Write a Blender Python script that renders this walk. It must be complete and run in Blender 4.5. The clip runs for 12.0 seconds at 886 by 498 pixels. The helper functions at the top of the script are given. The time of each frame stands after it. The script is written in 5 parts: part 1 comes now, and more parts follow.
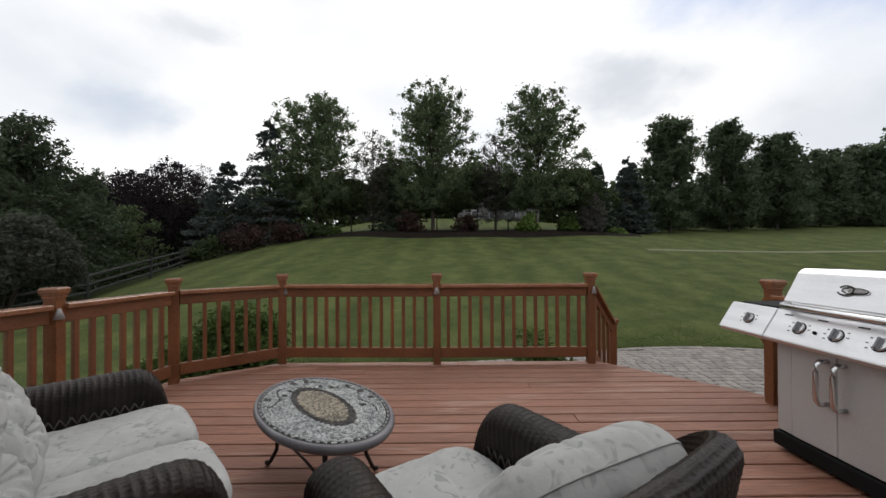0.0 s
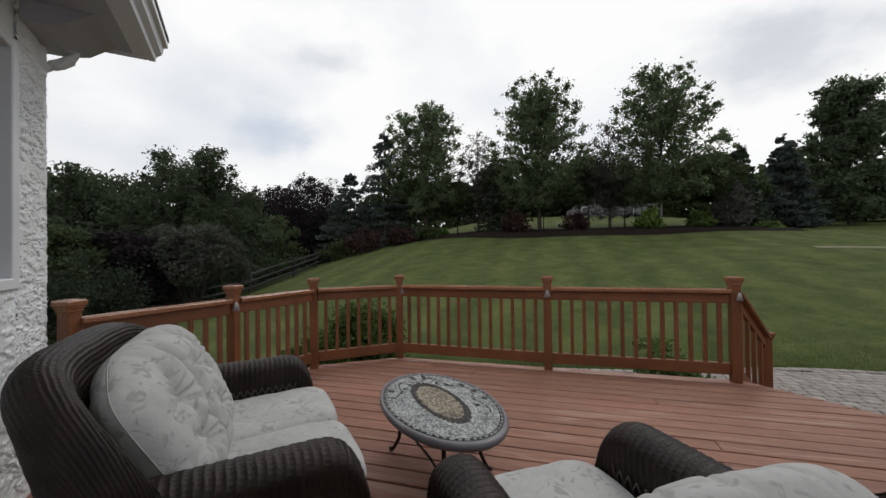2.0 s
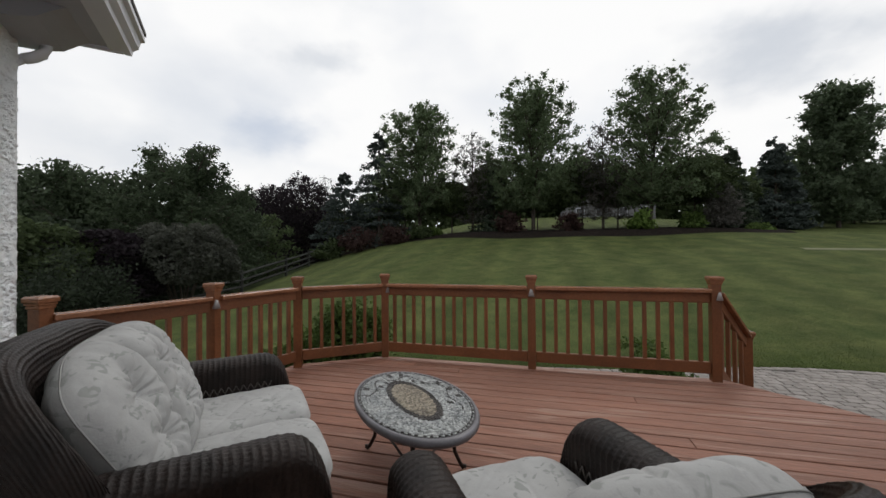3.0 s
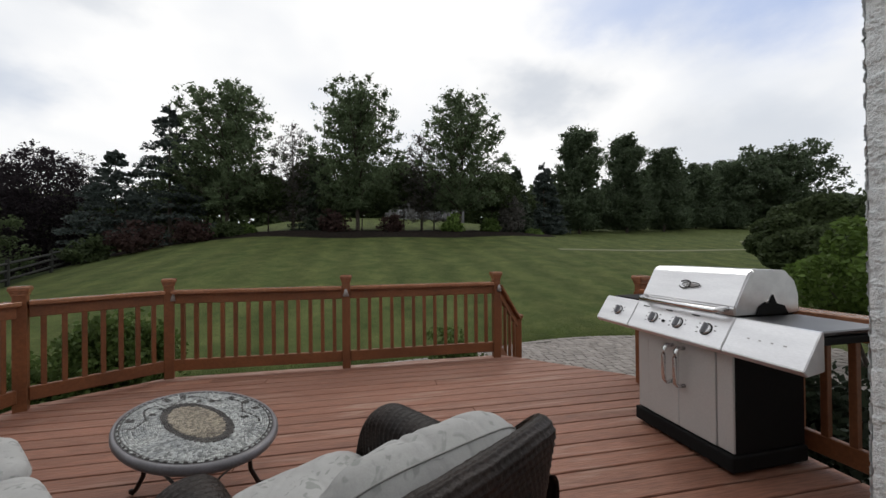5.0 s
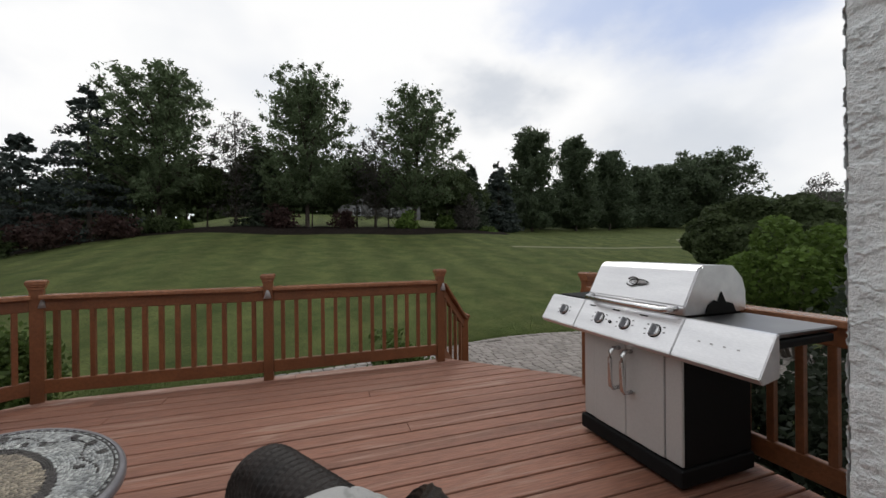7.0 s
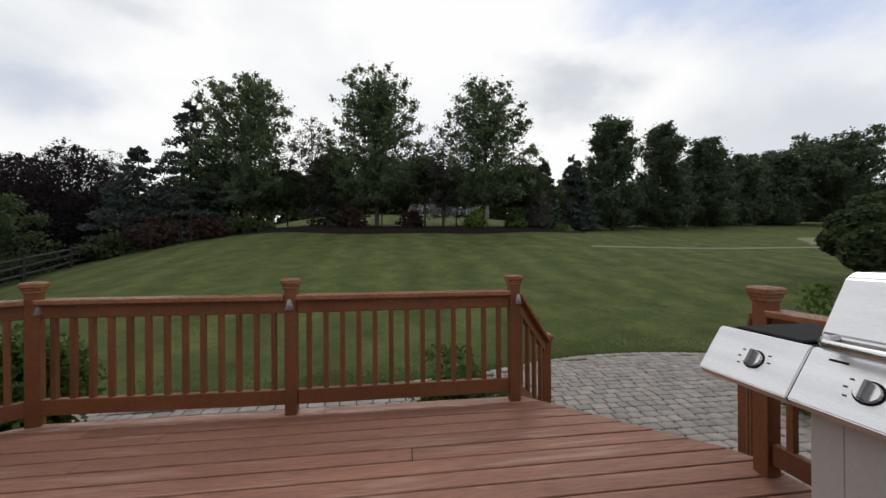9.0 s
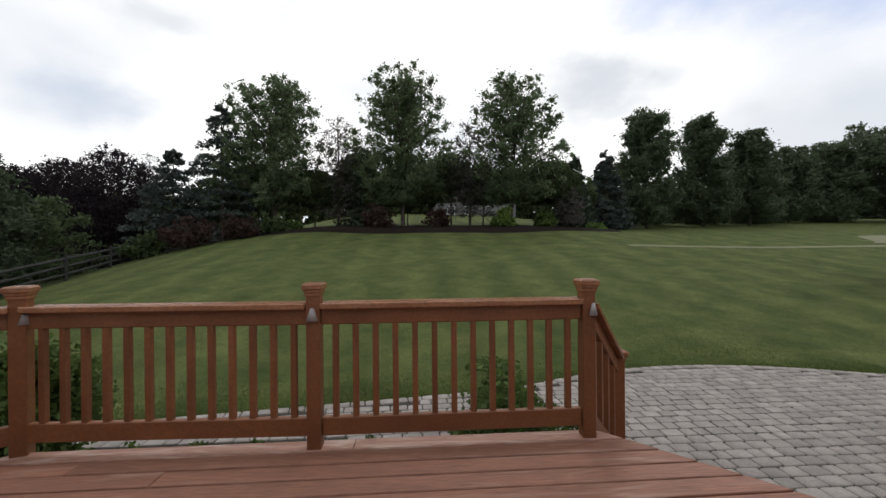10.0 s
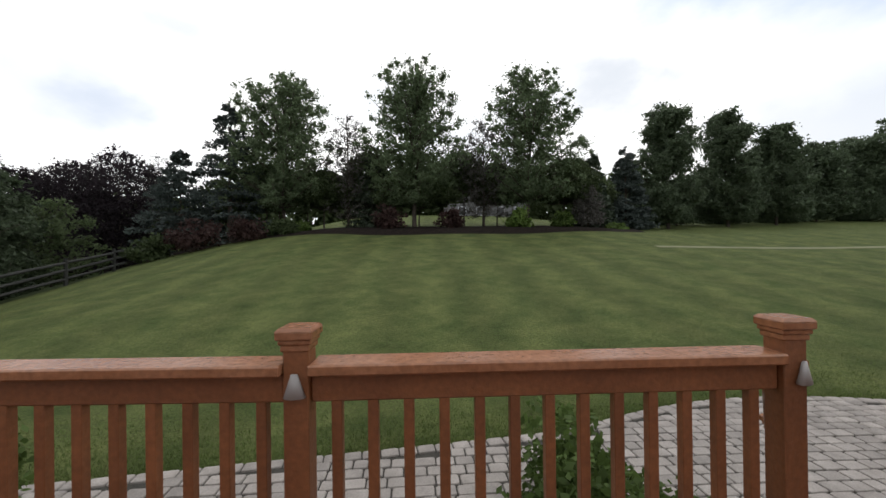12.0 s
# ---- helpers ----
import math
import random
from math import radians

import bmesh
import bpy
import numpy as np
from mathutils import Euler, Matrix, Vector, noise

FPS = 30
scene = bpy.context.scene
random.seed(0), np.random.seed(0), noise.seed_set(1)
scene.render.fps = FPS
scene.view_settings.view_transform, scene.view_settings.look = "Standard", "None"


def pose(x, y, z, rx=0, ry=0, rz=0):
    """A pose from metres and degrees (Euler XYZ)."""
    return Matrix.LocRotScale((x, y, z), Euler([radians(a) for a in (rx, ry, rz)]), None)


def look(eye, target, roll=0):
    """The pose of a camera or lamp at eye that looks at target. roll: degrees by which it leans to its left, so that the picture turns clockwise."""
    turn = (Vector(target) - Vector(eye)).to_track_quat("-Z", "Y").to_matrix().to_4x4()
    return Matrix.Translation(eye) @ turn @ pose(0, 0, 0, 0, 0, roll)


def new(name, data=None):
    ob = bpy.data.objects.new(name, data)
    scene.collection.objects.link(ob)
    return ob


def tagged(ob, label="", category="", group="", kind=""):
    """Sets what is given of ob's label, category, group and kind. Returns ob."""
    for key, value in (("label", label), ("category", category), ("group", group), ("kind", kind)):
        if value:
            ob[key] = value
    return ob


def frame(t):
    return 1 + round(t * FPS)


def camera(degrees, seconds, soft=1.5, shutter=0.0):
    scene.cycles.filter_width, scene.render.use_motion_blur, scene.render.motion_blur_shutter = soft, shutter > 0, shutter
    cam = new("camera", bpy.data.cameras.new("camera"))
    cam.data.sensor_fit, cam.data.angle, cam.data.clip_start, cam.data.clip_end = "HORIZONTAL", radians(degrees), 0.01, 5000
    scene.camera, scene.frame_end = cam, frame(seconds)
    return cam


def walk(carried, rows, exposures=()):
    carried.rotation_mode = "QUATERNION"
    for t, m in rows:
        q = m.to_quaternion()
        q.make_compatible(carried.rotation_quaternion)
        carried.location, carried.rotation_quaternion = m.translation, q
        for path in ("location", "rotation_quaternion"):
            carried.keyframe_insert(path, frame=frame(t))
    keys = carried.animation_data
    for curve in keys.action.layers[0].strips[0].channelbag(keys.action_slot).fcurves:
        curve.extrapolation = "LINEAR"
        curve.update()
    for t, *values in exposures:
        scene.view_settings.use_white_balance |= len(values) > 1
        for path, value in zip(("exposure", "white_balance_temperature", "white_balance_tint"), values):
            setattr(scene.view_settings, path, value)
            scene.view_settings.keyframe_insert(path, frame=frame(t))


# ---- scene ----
cam = camera(100.4, 12.0)

PATH = [
    (0, (0.05, 0.302, 1.33), (0.062, 2.302, 1.345), -0.3),
    (0.5, (0.022, 0.288, 1.339), (-0.175, 2.278, 1.356), -0.4),
    (1, (0.002, 0.285, 1.344), (-0.368, 2.251, 1.361), -0.5),
    (1.5, (0.011, 0.285, 1.35), (-0.471, 2.225, 1.371), -0.7),
    (2, (0.014, 0.277, 1.354), (-0.532, 2.201, 1.375), -0.8),
    (2.5, (0.041, 0.3, 1.338), (-0.521, 2.22, 1.36), -0.8),
    (2.7, (0.08, 0.312, 1.336), (-0.482, 2.232, 1.358), -0.7),
    (4.3, (0.231, 0.275, 1.339), (0.312, 2.273, 1.36), -0.6),
    (4.5, (0.229, 0.249, 1.342), (0.413, 2.24, 1.359), -0.7),
    (5, (0.261, 0.261, 1.337), (0.656, 2.222, 1.349), -0.6),
    (5.5, (0.258, 0.268, 1.337), (0.789, 2.196, 1.347), -0.5),
    (6, (0.262, 0.293, 1.338), (0.865, 2.2, 1.345), -0.5),
    (6.5, (0.346, 0.395, 1.318), (0.97, 2.295, 1.32), -0.7),
    (7, (0.533, 0.574, 1.314), (1.152, 2.476, 1.311), -0.6),
    (7.2, (0.566, 0.664, 1.345), (1.183, 2.567, 1.325), -0.5),
    (8.0, (0.86, 1.05, 1.325), (1.364, 2.985, 1.320), -0.5),
    (8.4, (0.885, 1.275, 1.31), (1.280, 3.236, 1.305), -0.55),
    (8.8, (0.831, 1.514, 1.297), (1.125, 3.493, 1.297), -0.6),
    (9, (0.823, 1.627, 1.301), (1.08, 3.61, 1.3), -0.4),
    (9.5, (0.749, 1.928, 1.291), (0.927, 3.92, 1.291), -0.4),
    (10, (0.69, 2.232, 1.287), (0.817, 4.228, 1.286), -0.5),
    (10.5, (0.651, 2.546, 1.308), (0.74, 4.544, 1.309), -0.6),
    (11, (0.564, 2.807, 1.326), (0.639, 4.805, 1.33), -0.6),
    (11.5, (0.488, 3.07, 1.339), (0.562, 5.068, 1.345), -0.7),
    (12, (0.474, 3.336, 1.34), (0.551, 5.335, 1.346), -0.7),
]
walk(cam, [(t, look(eye, target, roll)) for t, eye, target, roll in PATH], exposures=((0, -0.08), (1, -0.15), (2.5, -0.22), (4.5, -0.20), (5.5, -0.14), (7, -0.19), (9, -0.20), (9.5, -0.15), (10.5, 0.06), (11, 0.14), (12, 0.15)))

# ---------------------------------------------------------------- light
SUN_EL, SUN_AZ = radians(52), radians(20)          # azimuth from +y towards +x
world = bpy.data.worlds.new("world")
scene.world = world
world.use_nodes = True
wn, wl = world.node_tree.nodes, world.node_tree.links
wn.clear()
w_out = wn.new("ShaderNodeOutputWorld")
w_bg = wn.new("ShaderNodeBackground")
w_sky = wn.new("ShaderNodeTexSky")
w_sky.sky_type, w_sky.sun_disc = "NISHITA", False
w_sky.sun_elevation, w_sky.sun_rotation = SUN_EL, SUN_AZ
w_sky.air_density, w_sky.dust_density = 1.0, 1.5
w_tc = wn.new("ShaderNodeTexCoord")
w_map = wn.new("ShaderNodeMapping")
w_map.inputs["Scale"].default_value = (1.0, 1.0, 1.7)
w_map.inputs["Location"].default_value = (0.35, 0.1, 0.2)
w_noise = wn.new("ShaderNodeTexNoise")
w_noise.inputs["Scale"].default_value, w_noise.inputs["Detail"].default_value = 2.5, 5.0
w_noise.inputs["Roughness"].default_value = 0.45
w_ramp = wn.new("ShaderNodeValToRGB")              # cloud cover
w_ramp.color_ramp.elements[0].position, w_ramp.color_ramp.elements[0].color = 0.33, (0.82, 0.82, 0.82, 1)
w_ramp.color_ramp.elements[1].position, w_ramp.color_ramp.elements[1].color = 0.56, (1, 1, 1, 1)
w_ramp2 = wn.new("ShaderNodeValToRGB")             # brightness of the cloud itself
w_ramp2.color_ramp.elements[0].position, w_ramp2.color_ramp.elements[0].color = 0.36, (1.02, 1.04, 1.07, 1)
w_ramp2.color_ramp.elements[1].position, w_ramp2.color_ramp.elements[1].color = 0.56, (1.14, 1.14, 1.14, 1)
w_str = wn.new("ShaderNodeMixRGB")
w_str.blend_type, w_str.inputs["Fac"].default_value = "MULTIPLY", 1.0
w_str.inputs["Color2"].default_value = (0.11, 0.11, 0.11, 1)
w_mix = wn.new("ShaderNodeMixRGB")
wl.new(w_tc.outputs["Generated"], w_map.inputs["Vector"])
wl.new(w_map.outputs["Vector"], w_noise.inputs["Vector"])
wl.new(w_noise.outputs["Fac"], w_ramp.inputs["Fac"])
wl.new(w_noise.outputs["Fac"], w_ramp2.inputs["Fac"])
wl.new(w_sky.outputs["Color"], w_str.inputs["Color1"])
wl.new(w_ramp.outputs["Color"], w_mix.inputs["Fac"])
wl.new(w_str.outputs["Color"], w_mix.inputs["Color1"])
wl.new(w_ramp2.outputs["Color"], w_mix.inputs["Color2"])

# grey undersides of single clouds and gaps of pale blue: azimuth, elevation, reach, strength, colour
GREY, BLUE = (0.66, 0.71, 0.79, 1), (0.52, 0.64, 0.93, 1)
CLOUDS = [(-38, 17, 0.20, 0.72, (0.60, 0.68, 0.82, 1)), (-35, 27.5, 0.13, 0.5, GREY), (-60, 12, 0.20, 0.3, GREY), (26, 22, 0.22, 0.8, GREY), (50, 12, 0.30, 0.6, GREY),
          (56, 30, 0.34, 0.95, BLUE), (40, 32, 0.22, 0.6, BLUE), (-40, 42, 0.3, 0.5, GREY), (8, 48, 0.3, 0.4, GREY)]
w_warp = wn.new("ShaderNodeTexNoise")
w_warp.inputs["Scale"].default_value, w_warp.inputs["Detail"].default_value, w_warp.inputs["Roughness"].default_value = 4.0, 6.0, 0.55
wl.new(w_map.outputs["Vector"], w_warp.inputs["Vector"])
w_bend = wn.new("ShaderNodeVectorMath")
w_bend.operation = "MULTIPLY_ADD"
w_bend.inputs[1].default_value = (0.42, 0.42, 0.42)
wl.new(w_warp.outputs["Color"], w_bend.inputs[0])
w_tall = wn.new("ShaderNodeVectorMath")
w_tall.operation = "MULTIPLY"
w_tall.inputs[1].default_value = (1.0, 1.0, 2.0)
wl.new(w_tc.outputs["Generated"], w_tall.inputs[0])
wl.new(w_tall.outputs[0], w_bend.inputs[2])
w_colour = w_mix.outputs["Color"]
for c_az, c_el, c_reach, c_strength, c_colour in CLOUDS:
    c_a, c_e = radians(c_az), radians(c_el)
    w_dist = wn.new("ShaderNodeVectorMath")
    w_dist.operation = "DISTANCE"
    w_dist.inputs[1].default_value = (math.sin(c_a) * math.cos(c_e) + 0.21, math.cos(c_a) * math.cos(c_e) + 0.21, 2.0 * math.sin(c_e) + 0.21)
    wl.new(w_bend.outputs[0], w_dist.inputs[0])
    w_fall = wn.new("ShaderNodeMapRange")
    w_fall.interpolation_type = "SMOOTHSTEP"
    w_fall.inputs["From Min"].default_value, w_fall.inputs["From Max"].default_value = c_reach, 0.15 * c_reach
    w_fall.inputs["To Min"].default_value, w_fall.inputs["To Max"].default_value = 0.0, c_strength
    wl.new(w_dist.outputs["Value"], w_fall.inputs["Value"])
    w_layer = wn.new("ShaderNodeMixRGB")
    w_layer.inputs["Color2"].default_value = c_colour
    wl.new(w_fall.outputs["Result"], w_layer.inputs["Fac"])
    wl.new(w_colour, w_layer.inputs["Color1"])
    w_colour = w_layer.outputs["Color"]
wl.new(w_colour, w_bg.inputs["Color"])
w_bg.inputs["Strength"].default_value = 1.0
wl.new(w_bg.outputs["Background"], w_out.inputs["Surface"])

sun_data = bpy.data.lights.new("sun", "SUN")
sun_data.energy, sun_data.angle, sun_data.color = 0.7, radians(14), (1.0, 0.96, 0.9)
sun = new("sun", sun_data)
sun_dir = Vector((math.sin(SUN_AZ) * math.cos(SUN_EL), math.cos(SUN_AZ) * math.cos(SUN_EL), math.sin(SUN_EL)))
sun.matrix_world = look(sun_dir * 60, (0, 0, 0))


# ---------------------------------------------------------------- materials
def material(name, base, rough=0.6, metal=0.0, dark=None, scale=6.0, stretch=(1, 1, 1), grain=0.0, grain_scale=60.0,
             bump=0.0, bump_scale=40.0, island=0.0, per_object=0.0, spots=None, translucent=0.0, coat=0.0):
    """A surface with patches between two colours, a fine grain, a relief, and a shift of tone from piece to piece."""
    m = bpy.data.materials.new(name)
    m.use_nodes = True
    nt = m.node_tree
    n, l = nt.nodes, nt.links
    b = n["Principled BSDF"]
    b.inputs["Roughness"].default_value, b.inputs["Metallic"].default_value = rough, metal
    b.inputs["Coat Weight"].default_value = coat
    dark = dark or tuple(c * 0.72 for c in base)
    tc = n.new("ShaderNodeTexCoord")
    mp = n.new("ShaderNodeMapping")
    mp.inputs["Scale"].default_value = stretch
    l.new(tc.outputs["Object"], mp.inputs["Vector"])
    vector = mp.outputs["Vector"]
    if per_object:
        oi = n.new("ShaderNodeObjectInfo")
        add = n.new("ShaderNodeVectorMath")
        add.operation = "MULTIPLY_ADD"
        add.inputs[1].default_value = (1, 1, 1)
        cx = n.new("ShaderNodeCombineXYZ")
        mm = n.new("ShaderNodeMath")
        mm.operation, mm.inputs[1].default_value = "MULTIPLY", 37.0
        l.new(oi.outputs["Random"], mm.inputs[0])
        for k in range(3):
            l.new(mm.outputs[0], cx.inputs[k])
        l.new(vector, add.inputs[0])
        l.new(cx.outputs[0], add.inputs[2])
        vector = add.outputs[0]
    big = n.new("ShaderNodeTexNoise")
    big.inputs["Scale"].default_value, big.inputs["Detail"].default_value = scale, 4
    l.new(vector, big.inputs["Vector"])
    ramp = n.new("ShaderNodeValToRGB")
    ramp.color_ramp.elements[0].position, ramp.color_ramp.elements[0].color = 0.32, (*dark, 1)
    ramp.color_ramp.elements[1].position, ramp.color_ramp.elements[1].color = 0.68, (*base, 1)
    l.new(big.outputs["Fac"], ramp.inputs["Fac"])
    colour = ramp.outputs["Color"]
    if grain:
        fine = n.new("ShaderNodeTexNoise")
        fine.inputs["Scale"].default_value, fine.inputs["Detail"].default_value = grain_scale, 3
        l.new(vector, fine.inputs["Vector"])
        r2 = n.new("ShaderNodeMapRange")
        r2.inputs["From Min"].default_value, r2.inputs["From Max"].default_value = 0.3, 0.7
        r2.inputs["To Min"].default_value, r2.inputs["To Max"].default_value = 1 - grain, 1 + grain
        l.new(fine.outputs["Fac"], r2.inputs["Value"])
        mx = n.new("ShaderNodeVectorMath")
        mx.operation = "SCALE"
        l.new(colour, mx.inputs[0])
        l.new(r2.outputs["Result"], mx.inputs["Scale"])
        colour = mx.outputs[0]
    for amount, kind in ((island, "ShaderNodeNewGeometry"), (per_object, "ShaderNodeObjectInfo")):
        if amount:
            g = n.new(kind)
            r3 = n.new("ShaderNodeMapRange")
            r3.inputs["To Min"].default_value, r3.inputs["To Max"].default_value = 1 - amount, 1 + amount
            l.new(g.outputs["Random Per Island" if island and kind == "ShaderNodeNewGeometry" else "Random"], r3.inputs["Value"])
            m3 = n.new("ShaderNodeVectorMath")
            m3.operation = "SCALE"
            l.new(colour, m3.inputs[0])
            l.new(r3.outputs["Result"], m3.inputs["Scale"])
            colour = m3.outputs[0]
    if spots:
        s_colour, s_scale, s_low, s_high = spots
        sp = n.new("ShaderNodeTexNoise")
        sp.inputs["Scale"].default_value, sp.inputs["Detail"].default_value, sp.inputs["Distortion"].default_value = s_scale, 2, 1.2
        l.new(vector, sp.inputs["Vector"])
        r4 = n.new("ShaderNodeMapRange")
        r4.inputs["From Min"].default_value, r4.inputs["From Max"].default_value = s_low, s_high
        l.new(sp.outputs["Fac"], r4.inputs["Value"])
        m4 = n.new("ShaderNodeMixRGB")
        m4.inputs["Color2"].default_value = (*s_colour, 1)
        l.new(r4.outputs["Result"], m4.inputs["Fac"])
        l.new(colour, m4.inputs["Color1"])
        colour = m4.outputs["Color"]
    l.new(colour, b.inputs["Base Color"])
    if bump:
        bn = n.new("ShaderNodeTexNoise")
        bn.inputs["Scale"].default_value, bn.inputs["Detail"].default_value = bump_scale, 4
        l.new(vector, bn.inputs["Vector"])
        bp = n.new("ShaderNodeBump")
        bp.inputs["Strength"].default_value, bp.inputs["Distance"].default_value = min(1.0, bump), 0.01 * max(1.0, bump)
        l.new(bn.outputs["Fac"], bp.inputs["Height"])
        l.new(bp.outputs["Normal"], b.inputs["Normal"])
    if translucent:
        b.inputs["Specular IOR Level"].default_value = 0.15
        tr = n.new("ShaderNodeBsdfTranslucent")
        l.new(colour, tr.inputs["Color"])
        ms = n.new("ShaderNodeMixShader")
        ms.inputs["Fac"].default_value = translucent
        l.new(b.outputs[0], ms.inputs[1])
        l.new(tr.outputs[0], ms.inputs[2])
        l.new(ms.outputs[0], n["Material Output"].inputs["Surface"])
    return m


def leaf_material(name, base, vary=0.3, translucent=0.42):
    return material(name, base, rough=0.6, dark=tuple(c * 0.7 for c in base), scale=0.7, island=vary, translucent=translucent)


M_DECK = material("deck_board_stain", (0.265, 0.118, 0.076), 0.6, dark=(0.195, 0.084, 0.053), scale=1.3, stretch=(0.5, 5, 5),
                  grain=0.22, grain_scale=16, bump=0.5, bump_scale=22, per_object=0.13, spots=((0.32, 0.19, 0.14), 2.2, 0.56, 0.74))
M_DECK_EDGE = material("sun_worn_board_stain", (0.36, 0.20, 0.15), 0.65, dark=(0.24, 0.115, 0.08), scale=1.6, stretch=(0.7, 5, 5), grain=0.2, grain_scale=18, bump=0.5, bump_scale=22,
                       spots=((0.44, 0.31, 0.26), 2.6, 0.50, 0.68))
M_RAIL = material("rail_stain", (0.205, 0.075, 0.028), 0.5, dark=(0.145, 0.051, 0.019), scale=3, stretch=(1, 1, 1), grain=0.15,
                  grain_scale=45, bump=0.25, bump_scale=60, per_object=0.1)
# rail stain made paler and glossier; the sky's sheen is partly in the colour
M_RAILCAP = material("sky_sheen_rail_stain", (0.285, 0.130, 0.070), 0.26, dark=(0.20, 0.078, 0.034), scale=2.5, grain=0.15, grain_scale=40, bump=0.25, bump_scale=50)
M_JOIST = material("joist_wood", (0.07, 0.035, 0.025), 0.8, scale=3)
M_STUCCO = material("stucco", (0.82, 0.845, 0.85), 0.9, dark=(0.77, 0.79, 0.795), scale=3, grain=0.07, grain_scale=90, bump=0.6, bump_scale=160)
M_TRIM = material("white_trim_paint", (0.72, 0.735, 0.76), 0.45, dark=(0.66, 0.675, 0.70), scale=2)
# the white trim's paint again, with the shade under the eave in its colour
M_SOFFIT = material("shaded_trim_paint", (0.42, 0.43, 0.46), 0.6, dark=(0.37, 0.38, 0.41), scale=2)
M_ROOF = material("roof_shingle", (0.10, 0.09, 0.085), 0.9, scale=8, grain=0.3, grain_scale=40)
M_GRASS = None
M_MULCH = material("mulch", (0.022, 0.017, 0.014), 0.95, dark=(0.010, 0.008, 0.007), scale=5, grain=0.5, grain_scale=50, bump=1.0, bump_scale=60)
M_PAVER = material("paver_concrete", (0.285, 0.258, 0.238), 0.8, dark=(0.205, 0.184, 0.169), scale=5, grain=0.16, grain_scale=70, bump=0.4, bump_scale=90, per_object=0.16)
M_PAVER_FAR = material("paver_concrete_rest", (0.285, 0.258, 0.238), 0.8, dark=(0.205, 0.184, 0.169), scale=5, grain=0.16, grain_scale=70, bump=0.4, bump_scale=90, island=0.16)
M_PEBBLE = material("pebble_mulch", (0.16, 0.14, 0.12), 0.9, dark=(0.05, 0.042, 0.034), scale=28, grain=0.5, grain_scale=60, bump=1.5, bump_scale=45)
M_SAND = material("joint_sand", (0.055, 0.052, 0.046), 0.95, scale=9, grain=0.3, grain_scale=80)
M_WICKER = material("dark_wicker", (0.024, 0.0165, 0.0138), 0.45, dark=(0.010, 0.007, 0.006), scale=7, grain=0.3, grain_scale=120, bump=0.3, bump_scale=150)
M_WICKER.node_tree.nodes["Principled BSDF"].inputs["Specular IOR Level"].default_value = 0.23
M_CANE = material("worn_cane", (0.055, 0.043, 0.036), 0.5, dark=(0.03, 0.024, 0.02), scale=20)
M_CUSHION = material("floral_cushion_cloth", (0.41, 0.409, 0.402), 0.9, dark=(0.34, 0.339, 0.333), scale=7, grain=0.04, grain_scale=240,
                     bump=0.12, bump_scale=60, spots=((0.275, 0.285, 0.27), 17, 0.58, 0.65))
M_PIPING = material("cushion_piping", (0.33, 0.33, 0.315), 0.9, scale=9)
M_STEEL = material("brushed_steel", (0.76, 0.76, 0.77), 0.33, 1.0, dark=(0.65, 0.65, 0.665), scale=2.2, stretch=(6, 0.8, 6), grain=0.06, grain_scale=60, bump=0.05, bump_scale=14)
M_STEEL_DARK = material("dull_dark_steel", (0.20, 0.20, 0.21), 0.32, 1.0, dark=(0.15, 0.15, 0.16), scale=4, grain=0.06, grain_scale=70)
M_CHROME = material("chrome", (0.72, 0.72, 0.73), 0.24, 1.0, dark=(0.7, 0.7, 0.71), scale=3)
M_GREYPAINT = material("grey_enamel", (0.50, 0.495, 0.485), 0.42, 0.25, dark=(0.46, 0.455, 0.445), scale=2, grain=0.04, grain_scale=90)
M_BLACK = material("black_enamel", (0.006, 0.006, 0.0065), 0.75, dark=(0.005, 0.005, 0.005), scale=4, grain=0.2, grain_scale=60)
M_BLACK.node_tree.nodes["Principled BSDF"].inputs["Specular IOR Level"].default_value = 0.2
M_IRON = material("dark_iron", (0.035, 0.028, 0.025), 0.5, 0.4, scale=12, grain=0.3, grain_scale=80)
M_STONE_RIM = material("table_rim_stone", (0.175, 0.168, 0.182), 0.35, dark=(0.12, 0.115, 0.126), scale=9, grain=0.12, grain_scale=120)
M_GREYCAP = material("grey_light_housing", (0.30, 0.285, 0.28), 0.5, scale=6)
M_BARK = material("bark", (0.075, 0.06, 0.048), 0.95, dark=(0.04, 0.032, 0.026), scale=3, stretch=(3, 3, 0.6), grain=0.3, grain_scale=12, bump=1.0, bump_scale=8)
# grass green darkened to hold the shade beyond the fence
M_SHADED_GRASS = material("shaded_grass", (0.040, 0.052, 0.022), 0.95, dark=(0.022, 0.030, 0.013), scale=1.2, grain=0.4, grain_scale=22, bump=1.0, bump_scale=24)
M_FENCE = material("weathered_fence_wood", (0.030, 0.031, 0.028), 0.9, dark=(0.018, 0.019, 0.017), scale=4, grain=0.2, grain_scale=30)
for dull in (M_MULCH, M_PEBBLE, M_SHADED_GRASS, M_SAND):
    dull.node_tree.nodes["Principled BSDF"].inputs["Specular IOR Level"].default_value = 0.06
M_GLASS = material("dark_window_glass", (0.02, 0.022, 0.025), 0.03, scale=1)
M_ROCK = material("field_stone", (0.34, 0.33, 0.32), 0.85, scale=6, grain=0.2, grain_scale=40, bump=0.7, bump_scale=25)
M_DRIVE = material("pale_gravel_path", (0.155, 0.158, 0.085), 0.9, scale=2, grain=0.15, grain_scale=30)
L_MAPLE = leaf_material("leaf_maple", (0.138, 0.186, 0.100))
L_PALE = leaf_material("leaf_pale_green", (0.105, 0.142, 0.066))
